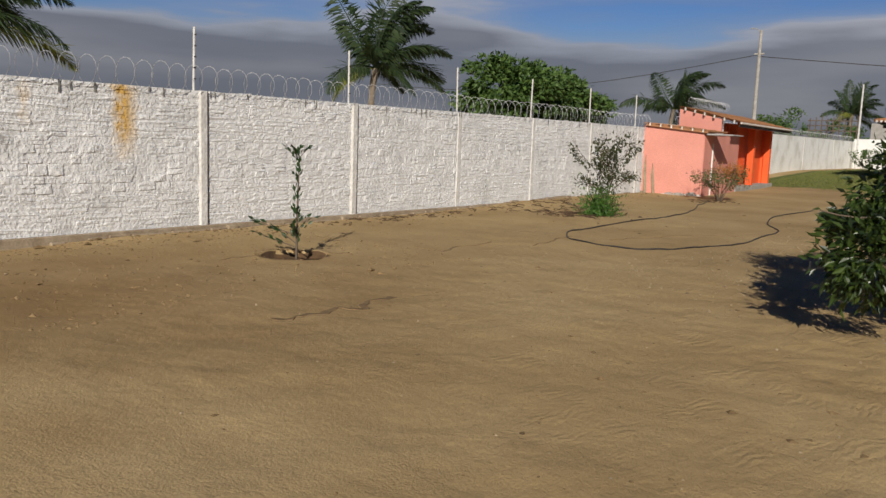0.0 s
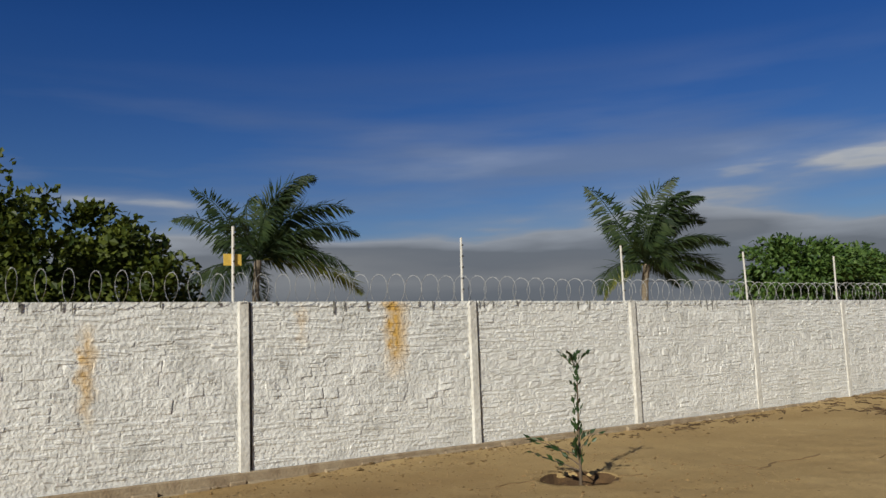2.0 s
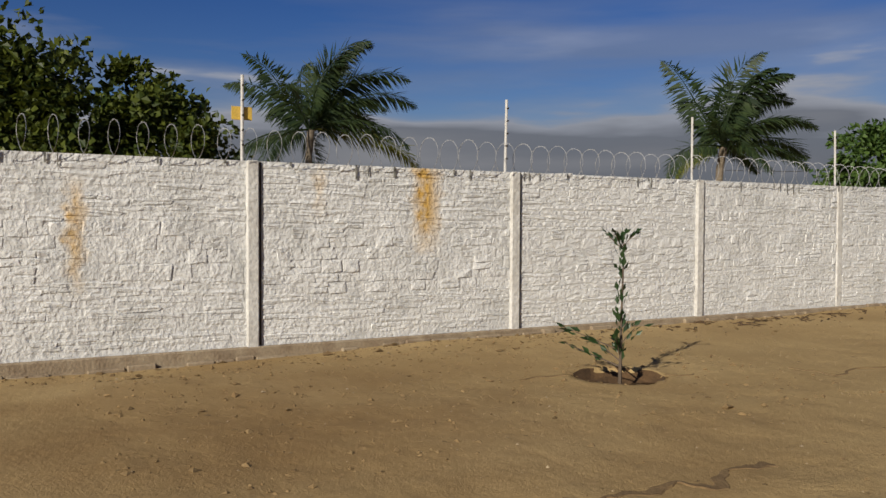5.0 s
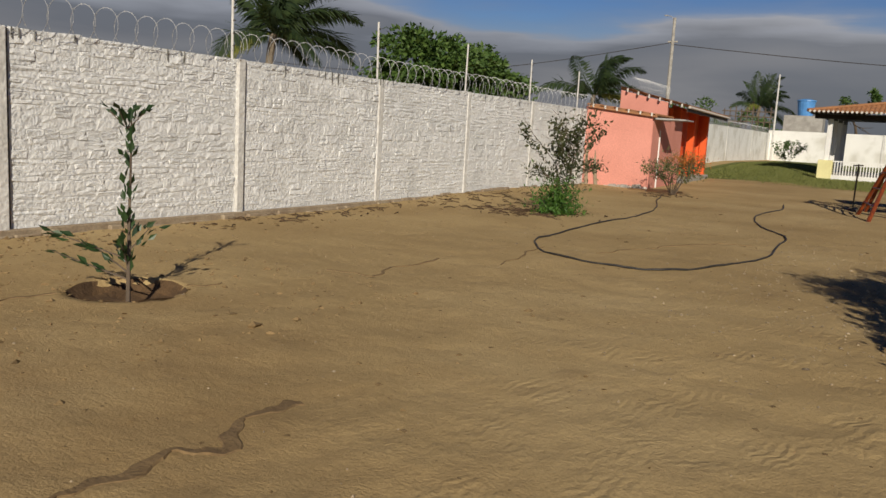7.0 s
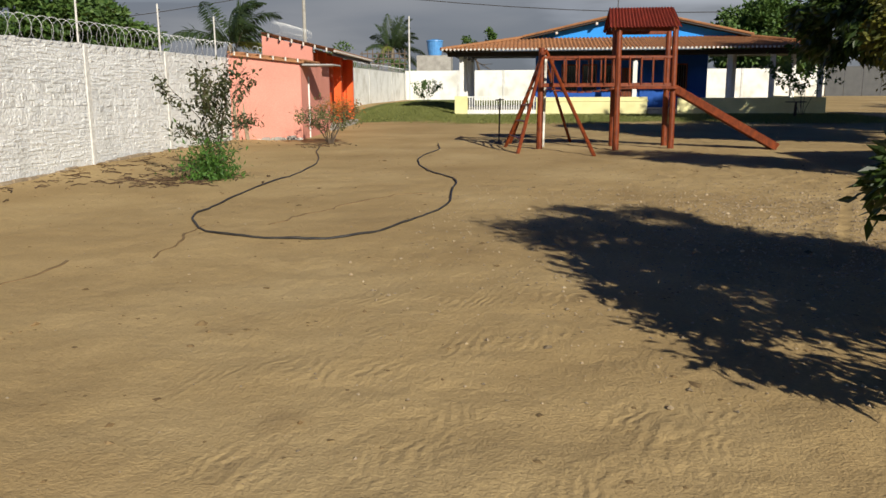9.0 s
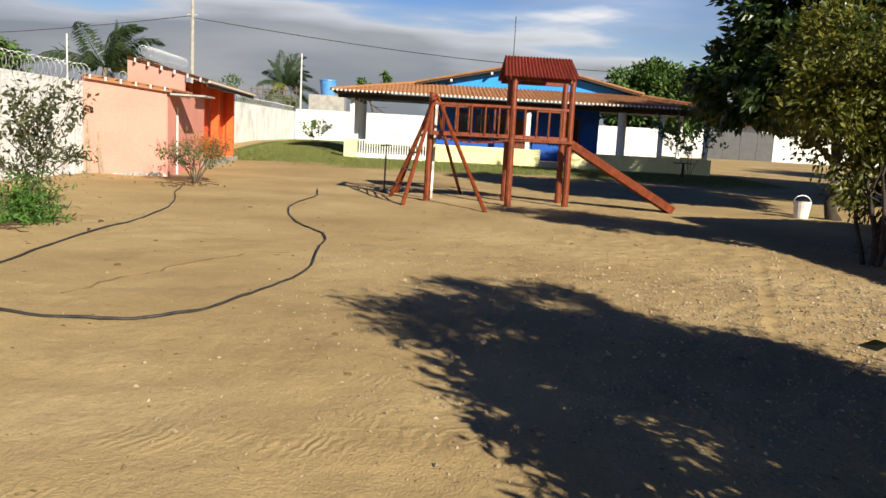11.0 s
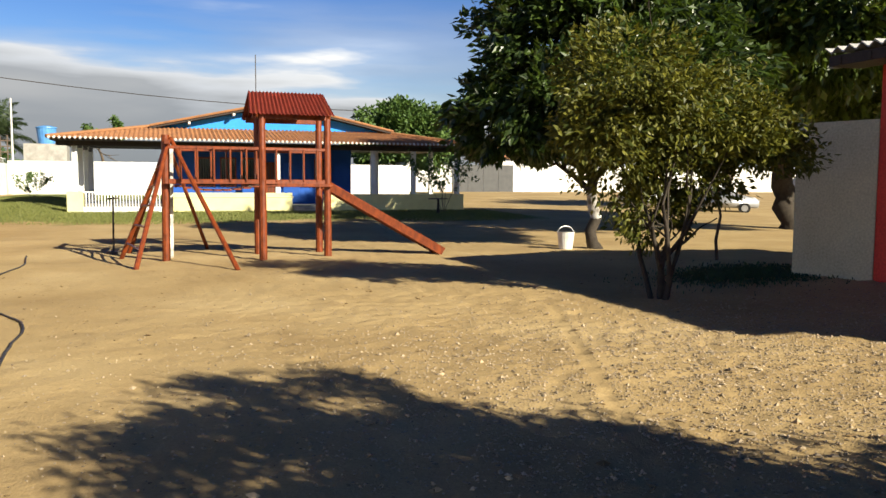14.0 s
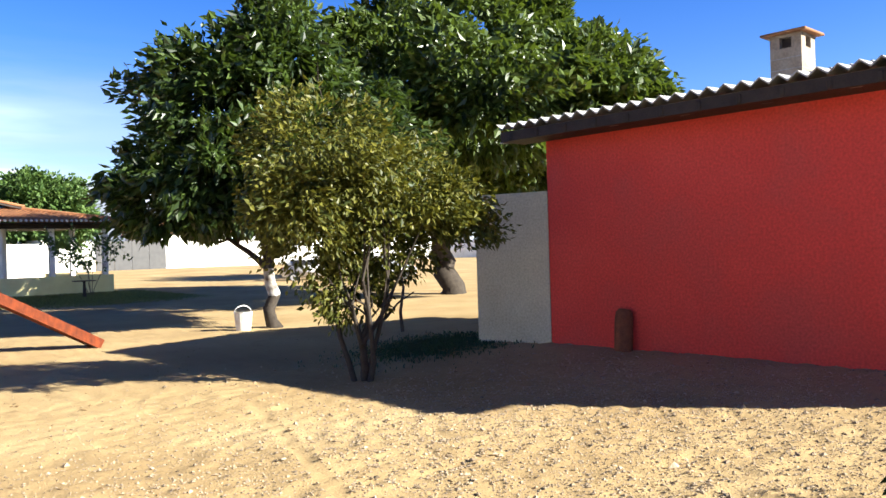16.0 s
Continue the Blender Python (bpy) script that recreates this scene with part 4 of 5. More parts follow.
# ---- playground set ----
play = thing("playground_set", (0, 0, 0), "varnished red timber playground tower with bridge, ladder and slide", "playground")
R2 = {"fl": (-0.5, 25.75), "fr": (0.94, 26.0), "bl": (-0.45, 27.25), "br": (0.98, 27.3)}
for k, (x, y) in R2.items():
    part("post", tb([(x, y, -0.05), (x, y, 3.12)], [0.088, 0.075], 10), TIMBER, play)
part("platform", bx(-0.5, 1.02, 25.8, 27.3, 1.55, 1.62, bevel=0.01), TIMBER, play)
for y0, y1 in ((25.55, 26.55), (27.55, 26.55)):
    bm = bmesh.new()
    n = 84
    lo = [bm.verts.new((-0.77 + 1.79 * i / n, y0, 3.08 + 0.018 * math.sin(i * 2 * math.pi / 4))) for i in range(n + 1)]
    hi = [bm.verts.new((-0.70 + 1.65 * i / n, y1, 3.64 + 0.018 * math.sin(i * 2 * math.pi / 4))) for i in range(n + 1)]
    for i in range(n):
        bm.faces.new((lo[i], lo[i + 1], hi[i + 1], hi[i]))
    bmesh.ops.solidify(bm, geom=bm.faces[:], thickness=0.008)
    part("roof_sheet", bm, RED_SHEET, play, "red corrugated roof sheet")
for x in (-0.62, 0.9):
    part("rafter", bb((x, 25.6, 3.05), (x, 26.55, 3.58), 0.05, 0.09), TIMBER, play)
    part("rafter", bb((x, 27.5, 3.05), (x, 26.55, 3.58), 0.05, 0.09), TIMBER, play)
part("tie_beam", bb((-0.7, 25.75, 3.06), (0.98, 25.98, 3.06), 0.06, 0.12), TIMBER, play)
part("tie_beam", bb((-0.7, 27.25, 3.06), (0.98, 27.3, 3.06), 0.06, 0.12), TIMBER, play)
for z, h in ((2.36, 0.07), (1.66, 0.10)):
    part("rail", bb((-2.4, 25.7, z), (-0.5, 25.75, z), 0.05, h), TIMBER, play)
    part("rail", bb((-2.4, 26.9, z), (-0.5, 26.95, z), 0.05, h), TIMBER, play)
    part("rail", bb((-0.5, 25.75, z), (1.0, 26.0, z), 0.05, h), TIMBER, play)
    part("rail", bb((-0.45, 27.25, z), (1.02, 27.3, z), 0.05, h), TIMBER, play)
for k in range(6):
    x = -2.15 + 0.33 * k
    part("baluster", bb((x, 25.71, 1.66), (x, 25.71, 2.36), 0.04, 0.09), TIMBER, play)
    part("baluster", bb((x, 26.93, 1.66), (x, 26.93, 2.36), 0.04, 0.09), TIMBER, play)
for k in range(4):
    x = -0.2 + 0.3 * k
    part("baluster", bb((x, 25.80 + 0.05 * k, 1.66), (x, 25.80 + 0.05 * k, 2.36), 0.04, 0.09), TIMBER, play)
for k in range(9):
    x = -2.3 + 0.2 * k
    z = 1.56 - 0.10 * math.sin(math.pi * (k + 0.5) / 9)
    part("bridge_plank", bx(x, x + 0.16, 25.72, 26.92, z, z + 0.035, bevel=0.005), TIMBER, play)
slide = part("slide", bb((1.0, 26.55, 1.52), (3.62, 26.15, 0.02), 0.5, 0.03), TIMBER, play, "timber slide with raised sides")
part("side_board", bb((0.98, 26.30, 1.60), (3.62, 25.90, 0.06), 0.05, 0.20), TIMBER, slide)
part("side_board", bb((0.98, 26.82, 1.60), (3.62, 26.42, 0.06), 0.05, 0.20), TIMBER, slide)
APX = (-2.40, 25.95, 2.50)
for a, b, r in (((-3.40, 26.9, -0.03), (-2.42, 26.0, 2.35), 0.05), ((-3.02, 24.3, -0.03), (-2.38, 25.8, 2.5), 0.05), ((-1.17, 23.95, -0.03), (-2.34, 25.9, 2.55), 0.05), ((-1.5, 28.9, -0.03), (-2.33, 26.9, 2.3), 0.045), ((-3.3, 28.2, -0.03), (-2.45, 26.9, 2.4), 0.05)):
    part("leg", tb([a, b], [r, r * 0.9], 8), TIMBER, play)
part("post", tb([(-2.47, 26.0, -0.05), (-2.44, 25.95, 2.62)], 0.085, 10), TIMBER, play)
part("post", tb([(-2.38, 26.75, -0.05), (-2.34, 26.75, 2.45)], 0.06, 10), PALE_BARK, play, "post with peeling white paint")
part("crossbeam", bb((-2.42, 25.5, 2.46), (-2.38, 27.3, 2.46), 0.1, 0.1), TIMBER, play)
for k in range(5):
    q = 0.14 + 0.17 * k
    a = Vector((-3.40, 26.9, 0)).lerp(Vector((-2.42, 26.0, 2.35)), q)
    b = Vector((-3.02, 24.3, 0)).lerp(Vector((-2.38, 25.8, 2.5)), q)
    part("rung", tb([a, b], 0.025, 6), TIMBER, play)
stake = thing("iron_stake", (-3.62, 28.1, 0), "thin dark iron stake with a short crossbar", "stake")
part("rod", tb([(0, 0, -0.1), (0.02, 0, 1.3)], 0.022, 6), METAL_DARK, stake)
part("crossbar", tb([(-0.12, 0, 1.25), (0.14, 0, 1.27)], 0.02, 6), METAL_DARK, stake)
part("foot", tb([(0, 0, -0.03), (0, 0, 0.05)], [0.16, 0.13], 10), METAL_DARK, stake)

# ---- red building ----
red = thing("red_building", (8.0, 18.0, 0.0), "red-painted building with grey barrel-tile eave and brick chimney", "building")
part("side_wall", bx(0, 0.18, -8.8, -0.1, -0.2, 3.54), RED, red)
part("end_wall", bx(0.18, 7.0, -0.28, -0.1, -0.2, 3.6), RED, red)
part("end_wall", bx(0.18, 7.0, -8.8, -8.62, -0.2, 3.6), RED, red)
tagged(part("roof", tile_roof((-0.62, -9.0, 3.68), (-0.62, 0.42, 3.68), (3.6, -9.0, 4.16), pitch=0.235, amp=0.045), GREY_TILE, red, "weathered grey barrel-tile roof"), kind="stuff")
tagged(part("roof", tile_roof((7.6, -9.0, 3.68), (7.6, 0.42, 3.68), (3.6, -9.0, 4.16), pitch=0.235, amp=0.045), GREY_TILE, red), kind="stuff")
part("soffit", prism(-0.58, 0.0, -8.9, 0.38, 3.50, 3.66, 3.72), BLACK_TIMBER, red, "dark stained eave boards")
for k in range(17):
    y = -8.8 + 0.56 * k
    part("tile_underside", bb((-0.50 + 0.07 * (k % 3), y + 0.30, 3.515 + 0.012 * (k % 2)), (-0.24 + 0.05 * (k % 2), y + 0.32, 3.53), 0.16, 0.035), GREY_TILE, red, "pale tile showing through the eave boards")
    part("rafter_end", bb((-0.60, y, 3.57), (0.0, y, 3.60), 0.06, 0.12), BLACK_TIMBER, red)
for y0 in (-8.75, -0.2):
    bm = bmesh.new()
    v = [bm.verts.new(p) for p in ((0.1, y0, 3.5), (7.0, y0, 3.5), (3.6, y0, 4.1))]
    w = [bm.verts.new(p.co + Vector((0, 0.1, 0))) for p in v]
    bm.faces.new(v)
    bm.faces.new(list(reversed(w)))
    for i in range(3):
        bm.faces.new((v[i], w[i], w[(i + 1) % 3], v[(i + 1) % 3]))
    part("gable", bm, RED, red)
chim = part("chimney", bx(1.81, 2.29, -3.56, -3.08, 4.0, 4.66), BRICK_RAW, red, "pale brick chimney with square vents and slab cap")
for x, y in ((1.81, -3.56), (2.14, -3.56), (1.81, -3.23), (2.14, -3.23)):
    part("pier", bx(x, x + 0.15, y, y + 0.15, 4.66, 4.86), BRICK_RAW, chim)
for z in (4.16, 4.33, 4.50):
    part("mortar_joint", bx(1.806, 2.294, -3.564, -3.076, z, z + 0.014), CONCRETE, chim)
part("lintel", bx(1.80, 2.30, -3.57, -3.07, 4.82, 4.865), BRICK_RAW, chim)
part("cap", bx(1.70, 2.40, -3.67, -2.97, 4.865, 4.905, bevel=0.012), TILE, chim)
part("flue", bx(1.90, 2.20, -3.47, -3.17, 4.50, 4.82), BLACK_TIMBER, chim, "black block behind the chimney vents")
wall_cream = tagged(part("wall_cream", bx(-0.07, 0.07, 0, 1.36, -0.2, 2.68), CREAM), "cream-painted short wall beside the red building", "wall", kind="structure")
wall_cream.matrix_basis = pose(8.05, 17.92, 0, 0, 0, 16)
drum = thing("clay_pipe", (7.86, 16.4, 0.08), "rust-coloured clay pipe standing against the red wall", "pipe")
bm = tb([(0, 0, 0), (0.0, 0, 0.12), (0.03, 0, 0.55), (0.04, 0, 0.66), (0.05, 0, 0.70)], [0.13, 0.14, 0.14, 0.125, 0.09], 14)
part("body", bm, mat("rusty_clay", (0.24, 0.085, 0.04), (0.15, 0.055, 0.03), 8, 0.85, 0.4, 40), drum, smooth=True)

# ---- far right side of the yard ----
wall_far = tagged(part("wall_far", bx(34.8, 75.0, 93.0, 93.2, -0.1, 3.66), OLD_WHITE), "white boundary wall at the far end of the yard", "wall", kind="structure")
part("wall_run", bx(17.5, 27.45, 93.0, 93.2, -0.1, 3.62), OLD_WHITE, wall_far)
part("wall_run", bx(17.4, 17.6, 76.15, 93.0, -0.1, 3.4), OLD_WHITE, wall_far)
gate = thing("sliding_gate", (31.15, 92.9, 0.5), "wide grey sheet-metal gate in the far wall", "gate")
for k in range(4):
    part("panel", bx(-3.65 + 1.83 * k, -1.84 + 1.83 * k, 0, 0.06, 0.02, 3.1, bevel=0.01), GATE_GREY, gate)
far_house = thing("house", (41.8, 101.0, 0.5), "far white house with a dark pitched roof", "house")
part("wall", bx(-5, 9, 0, 8, -0.1, 4.2), WHITE, far_house)
bm = bmesh.new()
v = [bm.verts.new(p) for p in ((-5.4, -0.5, 4.1), (9.4, -0.5, 4.1), (9.4, 4, 5.8), (-5.4, 4, 5.8), (-5.4, 8.5, 4.1), (9.4, 8.5, 4.1))]
for f in ((0, 1, 2, 3), (3, 2, 5, 4), (0, 3, 4), (1, 5, 2)):
    bm.faces.new([v[i] for i in f])
part("roof", bm, TILE, far_house)
part("awning", bx(4, 9.5, -1.6, -0.4, 3.3, 3.42), mat("turquoise_sheet", (0.2, 0.6, 0.55), None, 3, 0.6, 0.1), far_house, "turquoise awning")
tagged(part("wall_east", bx(75, 75.2, -40, 93.2, -0.1, 3.0), WHITE), "white boundary wall on the far side", "wall", kind="structure")

bucket = thing("bucket", (7.05, 26.4, 0.0), "white plastic bucket with a wire handle by the tree", "bucket")
bm = tb([(0, 0, 0), (0, 0, 0.03), (0, 0, 0.42), (0, 0, 0.45), (0, 0, 0.45), (0, 0, 0.06)], [0.165, 0.17, 0.215, 0.225, 0.20, 0.15], 18)
part("body", bm, PLASTIC, bucket, smooth=False)
part("handle", tb([(0.22 * math.cos(a), 0.02, 0.42 + 0.17 * math.sin(a)) for a in np.linspace(0, math.pi, 11)], 0.012, 5), GALV, bucket, "wire handle")

# ---- hose ----
HOSE_LINE = [(-8.75, 26.6), (-8.4, 25.0), (-7.95, 23.4), (-7.5, 21.5), (-7.33, 19.9), (-7.33, 17.8), (-7.33, 16.1), (-7.2, 14.9), (-7.0, 14.0), (-6.5, 13.25), (-5.83, 12.87), (-5.13, 12.87), (-4.66, 13.05), (-4.32, 13.6), (-4.02, 14.7), (-3.87, 15.9), (-3.95, 17.4), (-4.08, 18.6), (-4.7, 20.0), (-5.12, 21.6), (-5.25, 23.5), (-5.1, 25.5), (-5.4, 28.1)]
pts = [(x + 0.14 * min(1, max(0, -6.2 - x)), y - 0.24 * min(1, max(0, (19.5 - y) / 5))) for x, y in HOSE_LINE]
dense = []
for i in range(len(pts) - 1):
    p0, p1, p2, p3 = (np.array(pts[min(max(k, 0), len(pts) - 1)]) for k in (i - 1, i, i + 1, i + 2))
    for q in np.linspace(0, 1, 6, endpoint=False):
        c = 0.5 * (2 * p1 + (p2 - p0) * q + (2 * p0 - 5 * p1 + 4 * p2 - p3) * q * q + (3 * p1 - p0 - 3 * p2 + p3) * q ** 3)
        dense.append((c[0] + 0.02 * math.sin(i * 3.1 + q * 4), c[1], 0.014 + surface_z(c[0], c[1]) + 0.006 * math.sin(i * 5.3 + q * 6)))
tagged(part("garden_hose", tb(dense, 0.014, 7), HOSE, smooth=True), "long black rubber hose looped over the sand", "hose")

# ---- car under the far trees ----


def parked_car(place, turn, paint, label):
    car = thing("parked_car", place, label, "car", "parked cars", turn=turn)
    prof = [(-1.9, 0.35), (-1.95, 0.75), (-1.75, 1.0), (-1.35, 1.42), (0.2, 1.48), (0.95, 1.0), (1.8, 0.86), (1.95, 0.6), (1.9, 0.3)]
    bm = bmesh.new()
    ra = [bm.verts.new((x, -0.8 + (0.12 if z > 1.1 else 0), z)) for x, z in prof]
    rb = [bm.verts.new((x, 0.8 - (0.12 if z > 1.1 else 0), z)) for x, z in prof]
    bm.faces.new(ra)
    bm.faces.new(list(reversed(rb)))
    for i in range(len(prof)):
        j = (i + 1) % len(prof)
        bm.faces.new((ra[i], rb[i], rb[j], ra[j]))
    bmesh.ops.bevel(bm, geom=bm.edges[:], offset=0.05, segments=2, affect="EDGES")
    part("body", bm, paint, car, smooth=True)
    for y0 in (-0.775, 0.74):
        part("side_window", bx(-1.25, -0.45, y0, y0 + 0.035, 1.02, 1.36, bevel=0.01), GLASS_DARK, car)
        part("side_window", bx(-0.38, 0.45, y0, y0 + 0.035, 1.02, 1.36, bevel=0.01), GLASS_DARK, car)
    for y0 in (-0.6, 0.3):
        part("headlight", bx(1.84, 1.97, y0, y0 + 0.3, 0.62, 0.78, bevel=0.02), GALV, car)
        part("tail_light", bx(-1.97, -1.88, y0, y0 + 0.3, 0.72, 0.92, bevel=0.02), RED, car)
    for x in (-1.2, 1.2):
        for y in (-0.78, 0.78):
            wh = part("wheel", tb([(x, y - 0.09, 0.3), (x, y + 0.09, 0.3)], 0.3, 16), RUBBER, car)
            part("rim", tb([(x, y - 0.1, 0.3), (x, y + 0.1, 0.3)], 0.18, 12), GALV, wh)


parked_car((27.2, 46.4, 0.02), -37, CAR_PAINT, "small dark silver hatchback parked in tree shade")
parked_car((25.9, 51.6, 0.02), -37, WHITE, "small white hatchback parked beyond the trees")

# small table under the veranda tree
table = thing("garden_table", (10.4, 46.6, 0.1), "dark round garden table in the shade", "table")
part("top", tb([(0, 0, 0.72), (0, 0, 0.76)], 0.5, 16), BLACK_TIMBER, table)
part("leg", tb([(0, 0, -0.1), (0, 0, 0.72)], [0.09, 0.05], 8), BLACK_TIMBER, table)

# ---- far lamp pole, power pole, water tank ----
lp = thing("lamp_pole", (-12.9, 73.6, 0.6), "tall grey steel pole by the far wall", "pole")
part("shaft", tb([(0, 0, -0.1), (0, 0, 6.9)], [0.09, 0.06], 8), POLE_PAINT, lp)
pp = thing("power_pole", (-26.1, 89.0, 0), "pale concrete power pole with a crossarm and wires", "power pole")
part("shaft", tb([(0, 0, -0.2), (0, 0, 14.4)], [0.24, 0.15], 8), CONCRETE, pp)
lamp = part("lamp_arm", tb([(0, 0, 14.0), (-0.3, 0, 14.5), (-0.75, 0, 14.65)], 0.04, 6), GALV, pp, "curved steel lamp arm")
part("lamp_head", bx(-1.1, -0.7, -0.12, 0.12, 14.58, 14.7, bevel=0.03), GALV, lamp)
part("crossarm", bx(-0.5, 0.5, -0.08, 0.08, 11.9, 12.05), CONCRETE, pp)
for z0, end in ((11.9, (-60, 5, 10.0)), (11.7, (75, -4, 10.0))):
    q = [Vector((0, 0, z0)).lerp(Vector(end), k / 14) - Vector((0, 0, 2.2 * math.sin(math.pi * k / 14))) for k in range(15)]
    part("wire", tb(q, 0.035, 4), INK, pp)
tank = thing("water_tank", (-11.7, 82.0, 0.3), "blue plastic water tank on a concrete stand", "water tank")
part("stand", bx(-1.6, 1.6, -1, 1, -0.1, 4.3), CONCRETE, tank)
part("tank", tb([(0, 0, 4.3), (0, 0, 4.45), (0, 0, 5.5), (0, 0, 5.6)], [0.6, 0.64, 0.76, 0.78], 18), TANK_BLUE, tank)
part("lid", tb([(0, 0, 5.6), (0, 0, 5.68), (0, 0, 5.8)], [0.82, 0.8, 0.3], 18), TANK_BLUE, tank)

fence = thing("lattice_fence", (-16.2, 80.0, 0.6), "weathered timber lattice fence beyond the far wall", "fence")
for k in range(9):
    part("post", bx(-2.1 + 0.5 * k, -2.02 + 0.5 * k, -0.04, 0.04, -0.1, 4.35 + 0.12 * (k % 3)), BARK, fence)
for z in (3.2, 3.65, 4.1):
    part("rail", bx(-2.25, 2.2, -0.08, -0.04, z, z + 0.09), BARK, fence)

# ---- trees and plants ----


def tree(name, place, label, category, trunk_h, trunk_r, blobs, leaves, size, material, seed, lean=(0, 0), bark=None, levels=3, spread=0.55, group="", aspect=0.45, white_to=0.0, limb=0.5, lump=110):
    rng = np.random.default_rng(seed)
    t = thing(name, place, label, category, group)
    bm = bmesh.new()
    top = Vector((lean[0], lean[1], trunk_h))
    n = 6
    pts = [Vector((0, 0, -0.15)).lerp(top, k / n) + Vector(rng.normal(size=3)) * trunk_r * 0.22 for k in range(n + 1)]
    tube(bm, pts, [trunk_r * (1.35 if k == 0 else 1.0 - 0.3 * k / n) for k in range(n + 1)], 10)
    tips = []
    mid = np.mean([b[0] for b in blobs], axis=0)
    for b in blobs:
        w = Vector(b[0]) - pts[-1]
        limbs(bm, rng, pts[-1] if rng.random() < 0.6 else pts[-2], w, w.length * limb, trunk_r * 0.55, levels - 1, spread, tips)
    part("trunk", bm, bark or BARK, t, smooth=True)
    if white_to:
        part("lime_band", tb([p.copy() for p in pts[3:6]], [trunk_r * (1.03 - 0.3 * k / n) for k in range(3, 6)], 10), PALE_BARK, t, "flaking whitewash on the trunk", True)
    c, o = crown_points(rng, blobs, leaves, lump=lump)
    tagged(part("crown", leaf_mesh("crown", c, size, rng, material, aspect, out=o), material, t), kind="stuff")
    return t


tree("tree", (7.85, 26.45, 0.0), "broad dark glossy-leaved shade tree with whitewashed trunk", "tree", 1.75, 0.165,
     [((-1.55, 1.2, 3.35), (1.7, 1.75, 1.15)), ((-1.2, -0.3, 3.7), (1.7, 1.6, 1.2)), ((-0.6, 0.9, 5.4), (1.9, 1.9, 1.5)), ((0.4, 0.3, 6.4), (1.7, 1.8, 1.5)), ((0.2, 0.2, 4.4), (1.9, 1.9, 1.3)), ((2.0, 0.3, 4.2), (2.3, 2.4, 1.6)), ((1.2, -1.0, 3.4), (1.9, 1.5, 1.0)), ((2.6, 1.3, 5.4), (1.8, 1.8, 1.4))],
     62000, 0.29, TREE_LEAF, 3, aspect=0.46, bark=DARK_BARK, lean=(-0.05, 0), white_to=1.4, lump=130)
tree("tree", (19.9, 32.8, 0.0), "very large dark spreading shade tree", "tree", 2.6, 0.5,
     [((-3.5, -1, 7.6), (3.6, 3.6, 3.0)), ((0.3, 0, 10.2), (4.0, 4.0, 3.2)), ((3.0, -2.2, 9.2), (3.0, 3.0, 2.5)), ((-5.0, 2, 5.0), (3.2, 3.5, 2.0)), ((3.9, -4.4, 8.6), (2.1, 2.0, 1.4)), ((3.8, -4.0, 6.9), (2.2, 2.2, 1.5)), ((0, -3, 5.7), (3.8, 3.0, 2.3)), ((2, 4, 6.0), (4.0, 3.5, 2.6)), ((-4, -6, 6.4), (3.1, 3.1, 2.2)), ((0.5, -7, 6.8), (3.0, 2.8, 2.1))],
     95000, 0.38, BIG_LEAF, 8, aspect=0.5, bark=DARK_BARK, lean=(-0.6, 0.2), lump=170)
tree("tree", (32.0, 52.0, 0.0), "dark shade tree behind the parked car", "tree", 2.4, 0.35,
     [((-2, 0, 5), (3.5, 3.5, 2.2)), ((2, 0, 6), (3.5, 3.5, 2.5)), ((0, 2, 4.5), (4, 3, 1.8))], 20000, 0.36, TREE_LEAF, 12)
# many-stemmed bush tree before the red building
b = tree("bush_tree", (4.35, 18.2, 0.0), "olive-green small-leaved bush tree with several thin stems", "tree", 0.5, 0.07,
         [((-0.65, 0, 2.95), (0.9, 0.9, 0.85)), ((0.35, 0.1, 2.65), (1.1, 1.0, 0.8)), ((1.15, -0.2, 2.35), (0.85, 0.8, 0.6)), ((-0.5, 0.3, 2.1), (0.9, 0.8, 0.55)), ((0.6, 0.3, 1.85), (1.0, 0.8, 0.45)), ((-1.2, -0.2, 2.4), (0.5, 0.5, 0.45)), ((0.05, 0.35, 1.25), (0.6, 0.5, 0.42)), ((1.55, -0.4, 2.1), (0.45, 0.45, 0.35))],
         24000, 0.115, BUSH_LEAF, 21, levels=2, spread=0.5, limb=0.3, bark=DARK_BARK)
brng = np.random.default_rng(4)
for k in range(3):
    a = k * 2.1 + 0.3
    bm = bmesh.new()
    tips = []
    limbs(bm, brng, (0.12 * math.cos(a), 0.12 * math.sin(a), -0.1), (0.28 * math.cos(a), 0.25 * math.sin(a), 1), 1.5, 0.045, 1, 0.35, tips)
    part("stem", bm, DARK_BARK, b, smooth=True)
tagged(part("thin_sapling", tb([(8.4, 22.2, -0.05), (8.3, 22.15, 0.5), (8.36, 22.1, 1.0), (8.2, 22.1, 1.9)], [0.04, 0.035, 0.03, 0.015], 6), BARK), "thin bare sapling stem standing in shade", "sapling")

